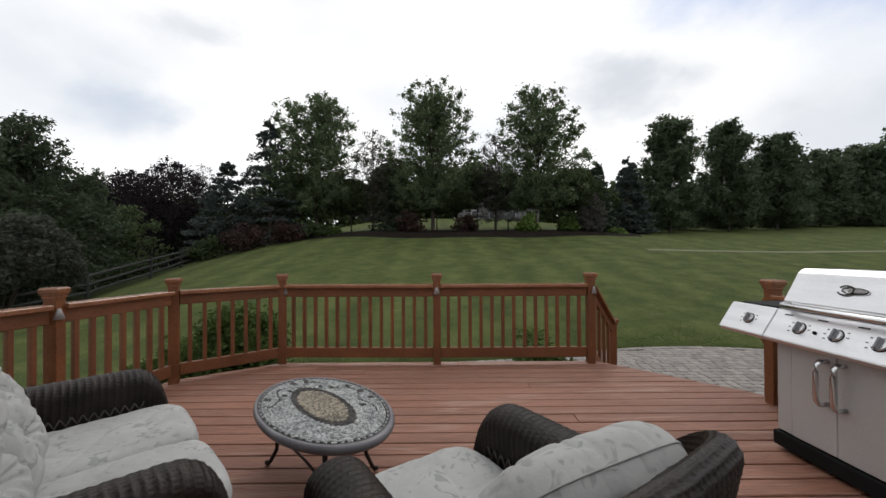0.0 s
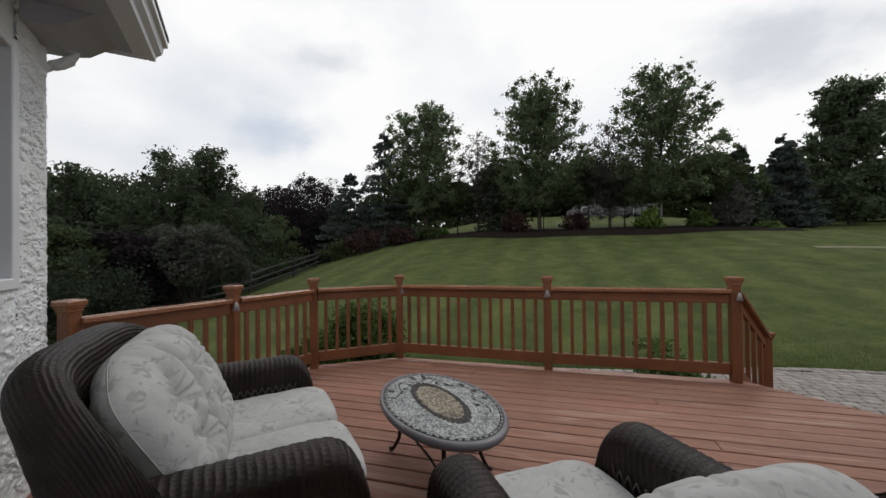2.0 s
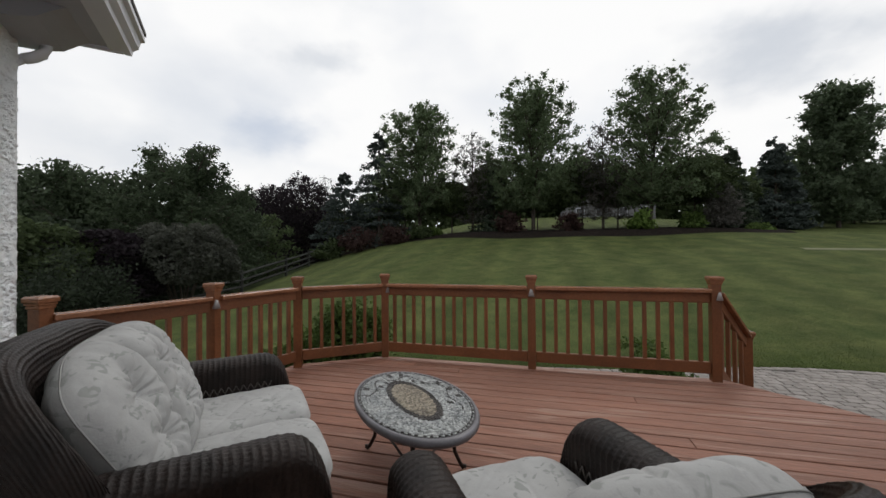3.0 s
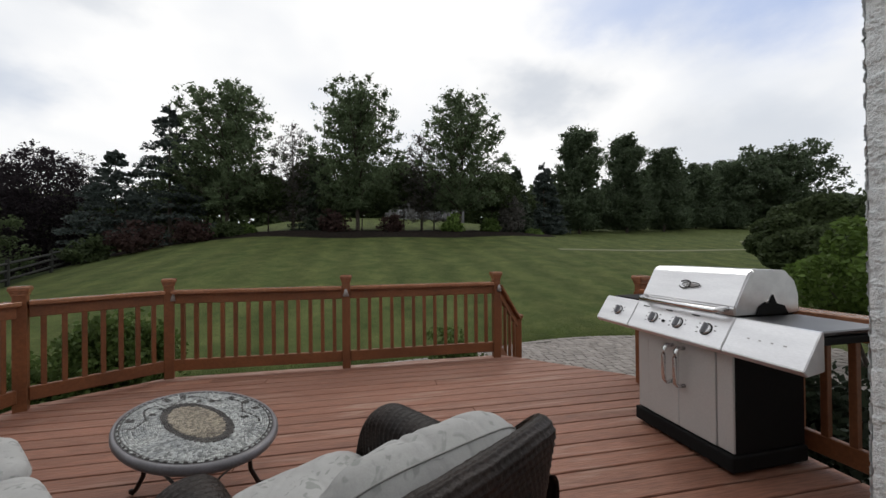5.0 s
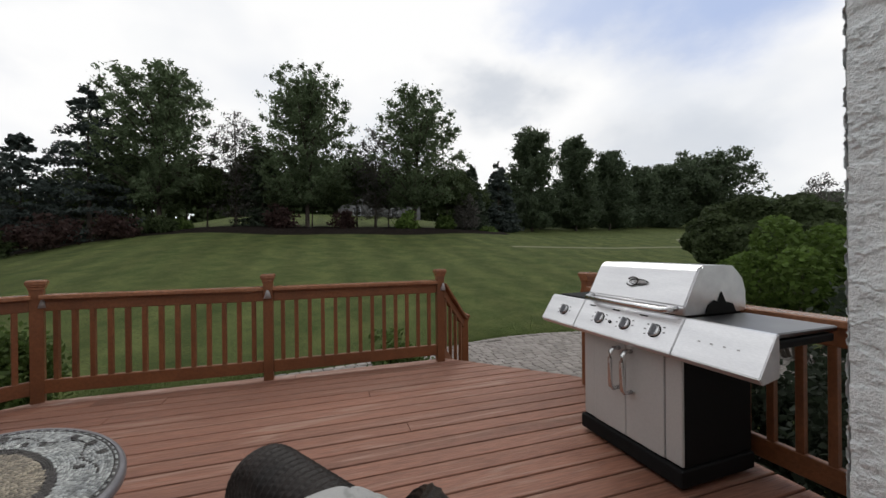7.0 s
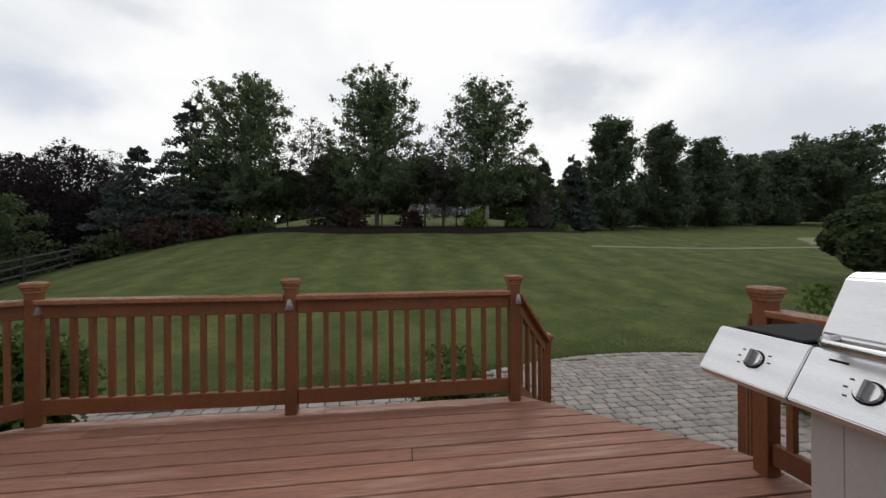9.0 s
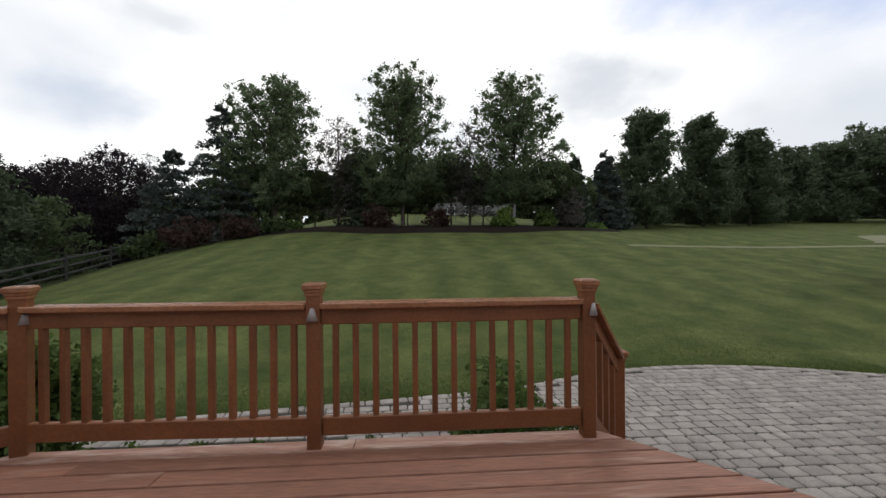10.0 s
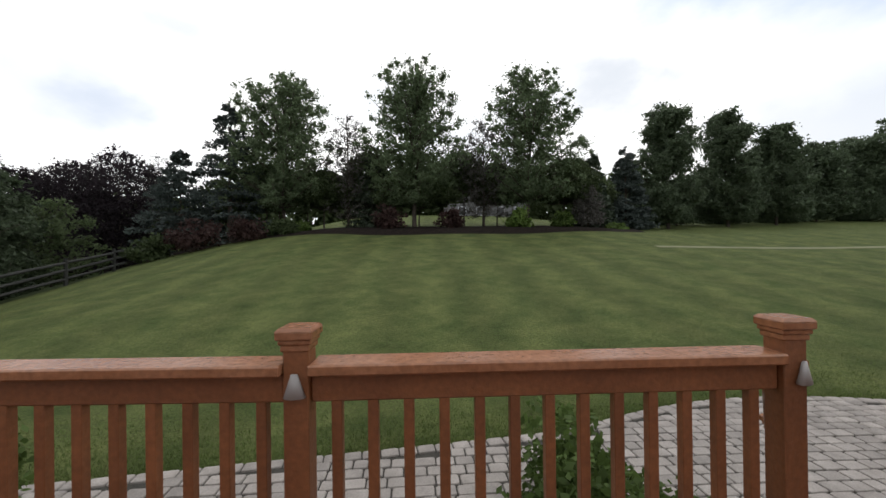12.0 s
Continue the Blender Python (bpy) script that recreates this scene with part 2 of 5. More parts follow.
L_MID = leaf_material("leaf_mid_green", (0.072, 0.098, 0.056))
L_DEEP = leaf_material("leaf_deep_green", (0.036, 0.048, 0.030))
L_DARK = leaf_material("leaf_dark_green", (0.070, 0.095, 0.042))
L_OAK = leaf_material("leaf_oak", (0.098, 0.132, 0.078))
L_SPRUCE = leaf_material("needle_blue_spruce", (0.066, 0.084, 0.077), translucent=0.15)
L_PINE = leaf_material("needle_dark", (0.058, 0.078, 0.052), translucent=0.1)
L_PLUM = leaf_material("leaf_purple_plum", (0.025, 0.019, 0.023))
L_SPARSE = leaf_material("leaf_greyish", (0.12, 0.115, 0.105))
L_BRIGHT = leaf_material("leaf_bright_green", (0.125, 0.195, 0.045))
L_SHRUB = leaf_material("leaf_shrub", (0.095, 0.145, 0.040))
L_RED = leaf_material("leaf_reddish_shrub", (0.066, 0.040, 0.036))
L_SILVER = leaf_material("leaf_silver_shrub", (0.090, 0.096, 0.078))
L_GRASS = leaf_material("grass_blade", (0.108, 0.150, 0.044))


def lawn_material():
    """Mown grass: pale and dark mowing strips, patches, and blades."""
    m = bpy.data.materials.new("lawn_grass")
    m.use_nodes = True
    n, l = m.node_tree.nodes, m.node_tree.links
    b = n["Principled BSDF"]
    b.inputs["Roughness"].default_value = 0.9
    b.inputs["Specular IOR Level"].default_value = 0.08
    tc = n.new("ShaderNodeTexCoord")
    wave = n.new("ShaderNodeTexWave")
    wave.wave_profile = "SIN"
    wave.inputs["Scale"].default_value, wave.inputs["Distortion"].default_value = 0.15, 2.2
    wave.inputs["Detail"].default_value, wave.inputs["Detail Scale"].default_value = 2, 0.5
    cross = n.new("ShaderNodeTexWave")
    cross.wave_profile = "SIN"
    cross.inputs["Scale"].default_value, cross.inputs["Distortion"].default_value = 0.12, 3.0
    cross.inputs["Detail"].default_value, cross.inputs["Detail Scale"].default_value = 2, 0.5
    turn = n.new("ShaderNodeMapping")
    turn.inputs["Rotation"].default_value = (0, 0, radians(52))
    l.new(tc.outputs["Object"], turn.inputs["Vector"])
    l.new(turn.outputs["Vector"], cross.inputs["Vector"])
    mp = n.new("ShaderNodeMapping")
    mp.inputs["Rotation"].default_value = (0, 0, radians(-2))
    l.new(tc.outputs["Object"], mp.inputs["Vector"])
    l.new(mp.outputs["Vector"], wave.inputs["Vector"])
    patch = n.new("ShaderNodeTexNoise")
    patch.inputs["Scale"].default_value, patch.inputs["Detail"].default_value, patch.inputs["Roughness"].default_value = 1.1, 8, 0.70
    l.new(tc.outputs["Object"], patch.inputs["Vector"])
    blades = n.new("ShaderNodeTexNoise")
    blades.inputs["Scale"].default_value, blades.inputs["Detail"].default_value, blades.inputs["Roughness"].default_value = 26, 4, 0.7
    l.new(tc.outputs["Object"], blades.inputs["Vector"])
    ramp = n.new("ShaderNodeValToRGB")
    ramp.color_ramp.elements[0].position, ramp.color_ramp.elements[0].color = 0.34, (0.043, 0.062, 0.019, 1)
    ramp.color_ramp.elements[1].position, ramp.color_ramp.elements[1].color = 0.68, (0.099, 0.113, 0.040, 1)
    l.new(patch.outputs["Fac"], ramp.inputs["Fac"])
    m1 = n.new("ShaderNodeMapRange")
    m1.inputs["To Min"].default_value, m1.inputs["To Max"].default_value = 0.89, 1.12
    both = n.new("ShaderNodeMath")
    both.operation, both.inputs[1].default_value = "MULTIPLY_ADD", 0.14
    half = n.new("ShaderNodeMath")
    half.operation, half.inputs[1].default_value = "MULTIPLY", 0.86
    l.new(wave.outputs["Fac"], half.inputs[0])
    l.new(cross.outputs["Fac"], both.inputs[0])
    l.new(half.outputs[0], both.inputs[2])
    l.new(both.outputs[0], m1.inputs["Value"])
    m2 = n.new("ShaderNodeMapRange")
    m2.inputs["From Min"].default_value, m2.inputs["From Max"].default_value = 0.3, 0.7
    m2.inputs["To Min"].default_value, m2.inputs["To Max"].default_value = 0.55, 1.45
    l.new(blades.outputs["Fac"], m2.inputs["Value"])
    mul = n.new("ShaderNodeMath")
    mul.operation = "MULTIPLY"
    l.new(m1.outputs["Result"], mul.inputs[0])
    l.new(m2.outputs["Result"], mul.inputs[1])
    sc = n.new("ShaderNodeVectorMath")
    sc.operation = "SCALE"
    l.new(ramp.outputs["Color"], sc.inputs[0])
    l.new(mul.outputs[0], sc.inputs["Scale"])
    l.new(sc.outputs[0], b.inputs["Base Color"])
    bp = n.new("ShaderNodeBump")
    bp.inputs["Strength"].default_value, bp.inputs["Distance"].default_value = 0.9, 0.03
    l.new(blades.outputs["Fac"], bp.inputs["Height"])
    l.new(bp.outputs["Normal"], b.inputs["Normal"])
    return m


M_GRASS = lawn_material()


# ---------------------------------------------------------------- mesh helpers
def part(name, bm, mat, parent=None, label="", smooth=False, at=None):
    """Links a bmesh as one mesh object, under a thing or a part when parent is given."""
    me = bpy.data.meshes.new(name)
    if smooth:
        for f in bm.faces:
            f.smooth = True
    bm.to_mesh(me)
    bm.free()
    me.materials.append(mat)
    ob = new(name, me)
    if parent is not None:
        ob.parent = parent
    if at is not None:
        ob.matrix_basis = at
    if label:
        tagged(ob, label)
    return ob


def shared(name, me, parent=None, at=None):
    """An object on mesh data that already exists."""
    ob = new(name, me)
    if parent is not None:
        ob.parent = parent
    if at is not None:
        ob.matrix_basis = at
    return ob


def thing(name, at, label, category, group="", kind=""):
    ob = new(name)
    ob.empty_display_size = 0.1
    ob.matrix_basis = at
    return tagged(ob, label, category, group, kind)


def box(bm, lo, hi, bevel=0.0, segments=1, m=None):
    """A box between two corners, its edges rounded."""
    cx = [(a + b) / 2 for a, b in zip(lo, hi)]
    sz = [abs(b - a) for a, b in zip(lo, hi)]
    made = bmesh.ops.create_cube(bm, size=1.0, matrix=Matrix.LocRotScale(cx, None, sz))["verts"]
    if bevel:
        edges = list({e for v in made for e in v.link_edges})
        r = bmesh.ops.bevel(bm, geom=edges, offset=bevel, segments=segments, affect="EDGES", profile=0.5)
        made = list({v for f in r["faces"] for v in f.verts} | {v for v in made if v.is_valid})
    if m is not None:
        bmesh.ops.transform(bm, matrix=m, verts=made)
    return made


def boxed(lo, hi, bevel=0.0, segments=1):
    bm = bmesh.new()
    box(bm, lo, hi, bevel, segments)
    return bm


def prism(bm, outline, z0, z1):
    """An upright solid over a plan outline (counter-clockwise)."""
    a = [bm.verts.new((x, y, z0)) for x, y in outline]
    b = [bm.verts.new((x, y, z1)) for x, y in outline]
    n = len(outline)
    bm.faces.new(list(reversed(a)))
    bm.faces.new(b)
    for i in range(n):
        bm.faces.new((a[i], a[(i + 1) % n], b[(i + 1) % n], b[i]))


def extrude_x(bm, outline, x0, x1):
    """A solid whose cross-section (y, z) runs along x."""
    a = [bm.verts.new((x0, y, z)) for y, z in outline]
    b = [bm.verts.new((x1, y, z)) for y, z in outline]
    n = len(outline)
    bm.faces.new(a)
    bm.faces.new(list(reversed(b)))
    for i in range(n):
        bm.faces.new((a[(i + 1) % n], a[i], b[i], b[(i + 1) % n]))
    bmesh.ops.recalc_face_normals(bm, faces=bm.faces)


def tube(bm, points, radius, sides=8, taper=None):
    """A round bar along points."""
    points = [Vector(p) for p in points]
    rings = []
    up = Vector((0.123, 0.2, 0.97))
    for i, p in enumerate(points):
        d = (points[min(i + 1, len(points) - 1)] - points[max(i - 1, 0)]).normalized()
        if abs(d.dot(up)) > 0.95:
            up = Vector((0.95, 0.1, 0.05))
        s = d.cross(up).normalized()
        t = s.cross(d)
        r = radius if taper is None else radius + (taper - radius) * i / (len(points) - 1)
        rings.append([bm.verts.new(p + (s * math.cos(a) + t * math.sin(a)) * r) for a in (2 * math.pi * k / sides for k in range(sides))])
    for a, b in zip(rings, rings[1:]):
        for k in range(sides):
            bm.faces.new((a[k], a[(k + 1) % sides], b[(k + 1) % sides], b[k]))
    bm.faces.new(list(reversed(rings[0])))
    bm.faces.new(rings[-1])


def grid_mesh(name, pts, mat, parent=None, at=None, label="", wrap=False):
    """A smooth mesh over an array of points (rows, columns, 3)."""
    r, c, _ = pts.shape
    idx = np.arange(r * c).reshape(r, c)
    if wrap:
        idx = np.concatenate([idx, idx[:, :1]], axis=1)
    quads = np.stack([idx[:-1, :-1], idx[1:, :-1], idx[1:, 1:], idx[:-1, 1:]], axis=-1).reshape(-1, 4)
    return raw_mesh(name, pts.reshape(-1, 3), quads, mat, parent, at, label, True)


def raw_mesh(name, verts, quads, mat, parent=None, at=None, label="", smooth=False):
    me = bpy.data.meshes.new(name)
    nv, nf, k = len(verts), len(quads), quads.shape[1]
    me.vertices.add(nv)
    me.vertices.foreach_set("co", np.ascontiguousarray(verts, dtype=np.float32).ravel())
    me.loops.add(nf * k)
    me.loops.foreach_set("vertex_index", np.ascontiguousarray(quads, dtype=np.int32).ravel())
    me.polygons.add(nf)
    me.polygons.foreach_set("loop_start", np.arange(0, nf * k, k, dtype=np.int32))
    me.update(calc_edges=True)
    me.validate()
    if smooth:
        me.polygons.foreach_set("use_smooth", np.ones(nf, dtype=bool))
    me.materials.append(mat)
    ob = new(name, me)
    if parent is not None:
        ob.parent = parent
    if at is not None:
        ob.matrix_basis = at
    if label:
        tagged(ob, label)
    return ob


# ---------------------------------------------------------------- ground
def smooth01(a, b, v):
    t = np.clip((np.asarray(v, dtype=float) - a) / (b - a), 0, 1)
    return t * t * (3 - 2 * t)


GRADE = -0.78


def ground_z(x, y):
    """The lawn climbs away from the house and falls off towards the fence."""
    x, y = np.asarray(x, dtype=float), np.asarray(y, dtype=float)
    run = np.clip(y - 8.3, 0, None)
    rise = 0.178 * np.minimum(run, 20) + 0.105 * np.clip(run - 20, 0, 10) + 0.135 * np.clip(run - 30, 0, 24)
    rise = rise - 0.178 * 0.8 * (1 - np.exp(-run / 0.8))
    east = 1 - 0.13 * smooth01(8, 22, x)
    drop = 2.45 * (np.clip(-x - 5, 0, 21) / 15.4) ** 1.8 * smooth01(6, 17, y)
    return GRADE + rise * east - drop


xs = np.concatenate([[-1500, -600, -250, -120], np.arange(-70, 71, 1.0), [120, 250, 600, 1500]])
ys = np.concatenate([[-1500, -500, -120, -30, -8, 0, 4], np.arange(5, 60, 0.8), [62, 70, 85, 110, 160, 300, 700, 1600]])
gx, gy = np.meshgrid(xs, ys)
gz = ground_z(gx, gy)
ground = grid_mesh("ground", np.stack([gx, gy, gz], -1)[:, ::-1], M_GRASS)
tagged(ground, "striped mown green lawn rising away from the house", "lawn", kind="structure")

# ---------------------------------------------------------------- deck
P_FRONT = 4.775
DECK = [(-0.40, -0.9), (1.96, -0.9), (1.96, 1.10), (2.99, 1.10), (3.03, 3.68), (2.06, 4.63), (1.9, P_FRONT), (-1.86, P_FRONT), (-2.78, 4.18), (-3.22, 1.92)]


def span_at(y):
    """The deck's extent in x at one y."""
    hits = []
    for (x0, y0), (x1, y1) in zip(DECK, DECK[1:] + DECK[:1]):
        if (y0 - y) * (y1 - y) < 0:
            hits.append(x0 + (x1 - x0) * (y - y0) / (y1 - y0))
    return (min(hits), max(hits)) if len(hits) > 1 else None


floor = thing("floor", pose(0, 0, 0), "reddish-brown stained wooden deck with worn boards", "deck", kind="structure")
rng = random.Random(3)
BOARD, GAP = 0.146, 0.011
y = P_FRONT
while y > -0.9:
    lo, hi = y - BOARD + GAP, y
    e0, e1, mid = span_at(lo), span_at(min(hi, P_FRONT - 0.004)), (lo + hi) / 2
    if e0 and e1:
        cuts = [None]
        if rng.random() < 0.65:
            at_x = rng.uniform(-1.6, 1.8)
            if max(e0[0], e1[0]) + 0.3 < at_x < min(e0[1], e1[1]) - 0.3:
                cuts = [at_x, None]
        left0, left1 = e0[0] - 0.0, e1[0] - 0.0
        for c in cuts:
            r0, r1 = (e0[1], e1[1]) if c is None else (c - 0.0015, c - 0.0015)
            bm = bmesh.new()
            lift = rng.uniform(-0.0015, 0.0015)
            top = [(left0, lo), (r0, lo), (r1, hi), (left1, hi)]
            inner = [(left0 + 0.003, lo + 0.004), (r0 - 0.003, lo + 0.004), (r1 - 0.003, hi - 0.004), (left1 + 0.003, hi - 0.004)]
            a = [bm.verts.new((px, py, -0.036)) for px, py in top]
            b = [bm.verts.new((px, py, -0.005 + lift)) for px, py in top]
            d = [bm.verts.new((px, py, lift)) for px, py in inner]
            for k in range(4):
                bm.faces.new((a[k], a[(k + 1) % 4], b[(k + 1) % 4], b[k]))
                bm.faces.new((b[k], b[(k + 1) % 4], d[(k + 1) % 4], d[k]))
            bm.faces.new(d)
            bm.faces.new(list(reversed(a)))
            part("deck_board", bm, M_DECK if y < P_FRONT - 0.01 else M_DECK_EDGE, floor)
            if c is not None:
                left0, left1 = c + 0.0015, c + 0.0015
    y -= BOARD
bm = bmesh.new()
inset = [(-0.33, -0.85), (1.93, -0.85), (1.93, 1.06), (2.94, 1.06), (2.98, 3.62), (1.86, P_FRONT - 0.05), (-1.84, P_FRONT - 0.05), (-2.73, 4.13), (-3.16, 1.95)]
prism(bm, inset, -0.30, -0.06)
part("deck_frame", bm, M_JOIST, floor)

# ---------------------------------------------------------------- railing
POST_XY = {"wall_end": (-3.10, 1.99), "left": (-2.90, 3.14), "bend": (-2.69, 4.11), "corner": (-1.857, 4.76), "middle": (0.0, 4.70),
           "stair": (1.83, 4.70), "grill": (2.93, 3.49), "right_end": (2.99, 1.33)}


def post_cap(bm, z, w):
    """A cap of stacked mouldings with a low pyramid on top."""
    for a, b, h in ((z - 0.084, z - 0.060, w + 0.007), (z - 0.060, z - 0.041, w + 0.013), (z - 0.041, z - 0.012, w + 0.021)):
        box(bm, (-h, -h, a), (h, h, b), 0.004)
    h = w + 0.021
    base = [bm.verts.new((sx * h, sy * h, z - 0.012)) for sx, sy in ((-1, -1), (1, -1), (1, 1), (-1, 1))]
    top = [bm.verts.new((sx * h * 0.82, sy * h * 0.82, z)) for sx, sy in ((-1, -1), (1, -1), (1, 1), (-1, 1))]
    for k in range(4):
        bm.faces.new((base[k], base[(k + 1) % 4], top[(k + 1) % 4], top[k]))
    bm.faces.new(top)


def railing_post(x, y, turn, top=1.073, foot=GRADE, light=None):
    p = thing("railing_post", pose(x, y, 0, 0, 0, turn), "reddish-brown stained wooden railing post with moulded cap", "post", "deck railing posts")
    part("post", boxed((-0.0445, -0.0445, foot), (0.0445, 0.0445, top - 0.081), 0.004), M_RAIL, p)
    bm = bmesh.new()
    post_cap(bm, top, 0.0445)
    part("cap", bm, M_RAILCAP, p, "moulded cap, its stain paled for the sky's sheen on top")
    if light is not None:
        bm = bmesh.new()
        c = bmesh.ops.create_cone(bm, cap_ends=True, segments=10, radius1=0.039, radius2=0.012, depth=0.082)["verts"]
        bmesh.ops.transform(bm, matrix=Matrix.Translation((0, -0.058, 0.872)) @ Matrix.Diagonal((1, 0.55, 1, 1)), verts=c)
        part("post_light", bm, M_GREYCAP, p, "small grey cone-shaped light", at=pose(0, 0, 0, 0, 0, light), smooth=True)
    return p


baluster_bm = bmesh.new()
box(baluster_bm, (-0.019, -0.019, 0), (0.019, 0.019, 0.62), 0.003)
baluster_me = bpy.data.meshes.new("baluster")
baluster_bm.to_mesh(baluster_me)
baluster_bm.free()
baluster_me.materials.append(M_RAIL)


def railing(a, b, count, drop=0.0):
    """A stretch of railing between two posts; drop: how far it falls along its length, as on stairs."""
    (x0, y0), (x1, y1) = a, b
    length = math.hypot(x1 - x0, y1 - y0)
    r = thing("railing", pose(x0, y0, 0, 0, 0, math.degrees(math.atan2(y1 - y0, x1 - x0))),
              "reddish-brown stained wooden railing with square balusters", "railing", "deck railing sections")
    s, e = 0.046, length - 0.046
    for name, mat, w, z0, z1 in (("cap_rail", M_RAILCAP, 0.070, 0.905, 0.945), ("top_rail", M_RAIL, 0.022, 0.800, 0.904), ("bottom_rail", M_RAIL, 0.022, 0.075, 0.195)):
        bm = boxed((s, -w, z0), (e, w, z1), 0.006)
        if drop:
            for v in bm.verts:
                v.co.z -= drop * v.co.x / length
        part(name, bm, mat, r)
    pitch = (length - 0.27) / (count - 1) if length > 0.8 else (e - s) / (count + 0.15)
    for k in range(count):
        x = (length - pitch * (count - 1)) / 2 + pitch * k
        shared("baluster", baluster_me, r, pose(x, 0.002, 0.19 - drop * x / length))
    return r


for key, turn, light in (("wall_end", 10, None), ("left", 10, 60), ("bend", 25, None), ("corner", 20, 45), ("middle", 0, 0), ("stair", 0, 25), ("grill", 0, None), ("right_end", 0, None)):
    railing_post(*POST_XY[key], turn, light=light)
railing(POST_XY["wall_end"], POST_XY["left"], 8)
railing(POST_XY["left"], POST_XY["bend"], 7)
railing(POST_XY["bend"], POST_XY["corner"], 7)
railing(POST_XY["corner"], POST_XY["middle"], 13)
railing(POST_XY["middle"], POST_XY["stair"], 13)
railing(POST_XY["grill"], POST_XY["right_end"], 15)
# the short railings that go down beside the steps
NEWEL_A, NEWEL_B = (2.335, 5.23), (3.46, 4.10)
railing_post(*NEWEL_A, 0, top=0.43, foot=GRADE)
railing_post(*NEWEL_B, 0, top=0.43, foot=GRADE)
railing(POST_XY["stair"], NEWEL_A, 4, drop=0.58)
railing(POST_XY["grill"], NEWEL_B, 4, drop=0.58)

# steps across the cut corner
steps = thing("deck_steps", pose(0, 0, 0), "three reddish-brown stained wooden steps down to the patio", "steps")
sa, sb = Vector((1.98, 4.66)), Vector((3.03, 3.68))
out = Vector((sb.y - sa.y, sa.x - sb.x)).normalized() * -1
for k in range(3):
    o0, o1, zt = out * (0.01 + 0.27 * k), out * (0.29 + 0.27 * k), -0.195 - 0.195 * k
    bm = bmesh.new()
    prism(bm, [tuple(sa + o0), tuple(sb + o0), tuple(sb + o1), tuple(sa + o1)], zt - 0.036, zt)
    bmesh.ops.recalc_face_normals(bm, faces=bm.faces)
    part("tread", bm, M_DECK, steps)
    bm = bmesh.new()
    prism(bm, [tuple(sa + o0), tuple(sb + o0), tuple(sb + o1 * 0.97), tuple(sa + o1 * 0.97)], GRADE, zt - 0.037)
    bmesh.ops.recalc_face_normals(bm, faces=bm.faces)
    part("riser", bm, M_RAIL, steps)

# ---------------------------------------------------------------- house
WR_X, WR_Y, WALL_TOP, WALL_FOOT = 1.925, 1.20, 2.95, -0.85


def stucco_sheet(name, origin, along, length, z0, z1, normal, seed, parent=None, step=0.011, gain=1.0):
    """A skin of trowelled stucco with real relief, a little proud of its wall."""
    nu, nv = max(2, int(length / step)), max(2, int((z1 - z0) / step))
    u, v = np.meshgrid(np.linspace(0, length, nu), np.linspace(z0, z1, nv))
    gen = np.random.default_rng(seed)

    def field(su, sv):
        g = gen.random((int((z1 - z0) / sv) + 4, int(length / su) + 4))
        iu, iv = u / su, (v - z0) / sv
        fu, fv = iu.astype(int), iv.astype(int)
        a, b = iu - fu, iv - fv
        a, b = a * a * (3 - 2 * a), b * b * (3 - 2 * b)
        return (g[fv, fu] * (1 - a) + g[fv, fu + 1] * a) * (1 - b) + (g[fv + 1, fu] * (1 - a) + g[fv + 1, fu + 1] * a) * b
    h = 0.48 * field(0.066, 0.030) + 0.30 * field(0.024, 0.013) + 0.22 * field(0.012, 0.008)
    low, high = np.exp(-((h - 0.455) / 0.009) ** 2), np.exp(-((h - 0.565) / 0.009) ** 2)
    relief = (0.001 + 0.0032 * smooth01(0.438, 0.453, h) + 0.0040 * low + 0.0026 * smooth01(0.552, 0.565, h) + 0.0036 * high
              + 0.0007 * field(0.006, 0.006))
    o, d, nrm = np.array(origin), np.array(along), np.array(normal)
    pts = o + u[..., None] * d + v[..., None] * np.array((0, 0, 1.0)) + gain * relief[..., None] * nrm
    if np.dot(np.cross(d, (0, 0, 1.0)), nrm) > 0:
        pts = pts[:, ::-1]
    return grid_mesh(name, pts, M_STUCCO, parent)


def wall(name, lo, hi, label):
    return tagged(part(name, boxed((*lo, WALL_FOOT), (*hi, WALL_TOP)), M_STUCCO), label, "wall", kind="structure")


# the wing's wall stands at 45 degrees to the deck; along it from its outer corner, and out from it
WING = pose(-3.06, 1.84, 0, 0, 0, -45)
WIN_A, WIN_B, WIN_Z0, WIN_Z1 = 0.37, 1.75, 1.19, 2.55
wall_west = thing("wall_west", WING, "pale grey trowelled stucco wall of the house with a window", "wall", kind="structure")
for lo, hi in (((0, -0.2, WALL_FOOT), (WIN_A, 0, WALL_TOP)), ((WIN_B, -0.2, WALL_FOOT), (4.1, 0, WALL_TOP)),
               ((WIN_A, -0.2, WALL_FOOT), (WIN_B, 0, WIN_Z0)), ((WIN_A, -0.2, WIN_Z1), (WIN_B, 0, WALL_TOP))):
    part("wall_panel", boxed(lo, hi), M_STUCCO, wall_west)
part("end_wall_panel", boxed((0, -4.0, WALL_FOOT), (0.2, -0.205, WALL_TOP)), M_STUCCO, wall_west)
stucco_sheet("stucco_skin", (-0.004, 0, 0), (1, 0, 0), WIN_A + 0.004, -0.02, WALL_TOP - 0.1, (0, 1, 0), 5, wall_west, 0.005, 1.7)
stucco_sheet("stucco_skin", (WIN_A, 0, 0), (1, 0, 0), WIN_B - WIN_A, -0.02, WIN_Z0, (0, 1, 0), 6, wall_west, 0.008, 1.7)
window_1 = thing("window_1", WING, "white framed window in the stucco wall", "window", kind="structure")
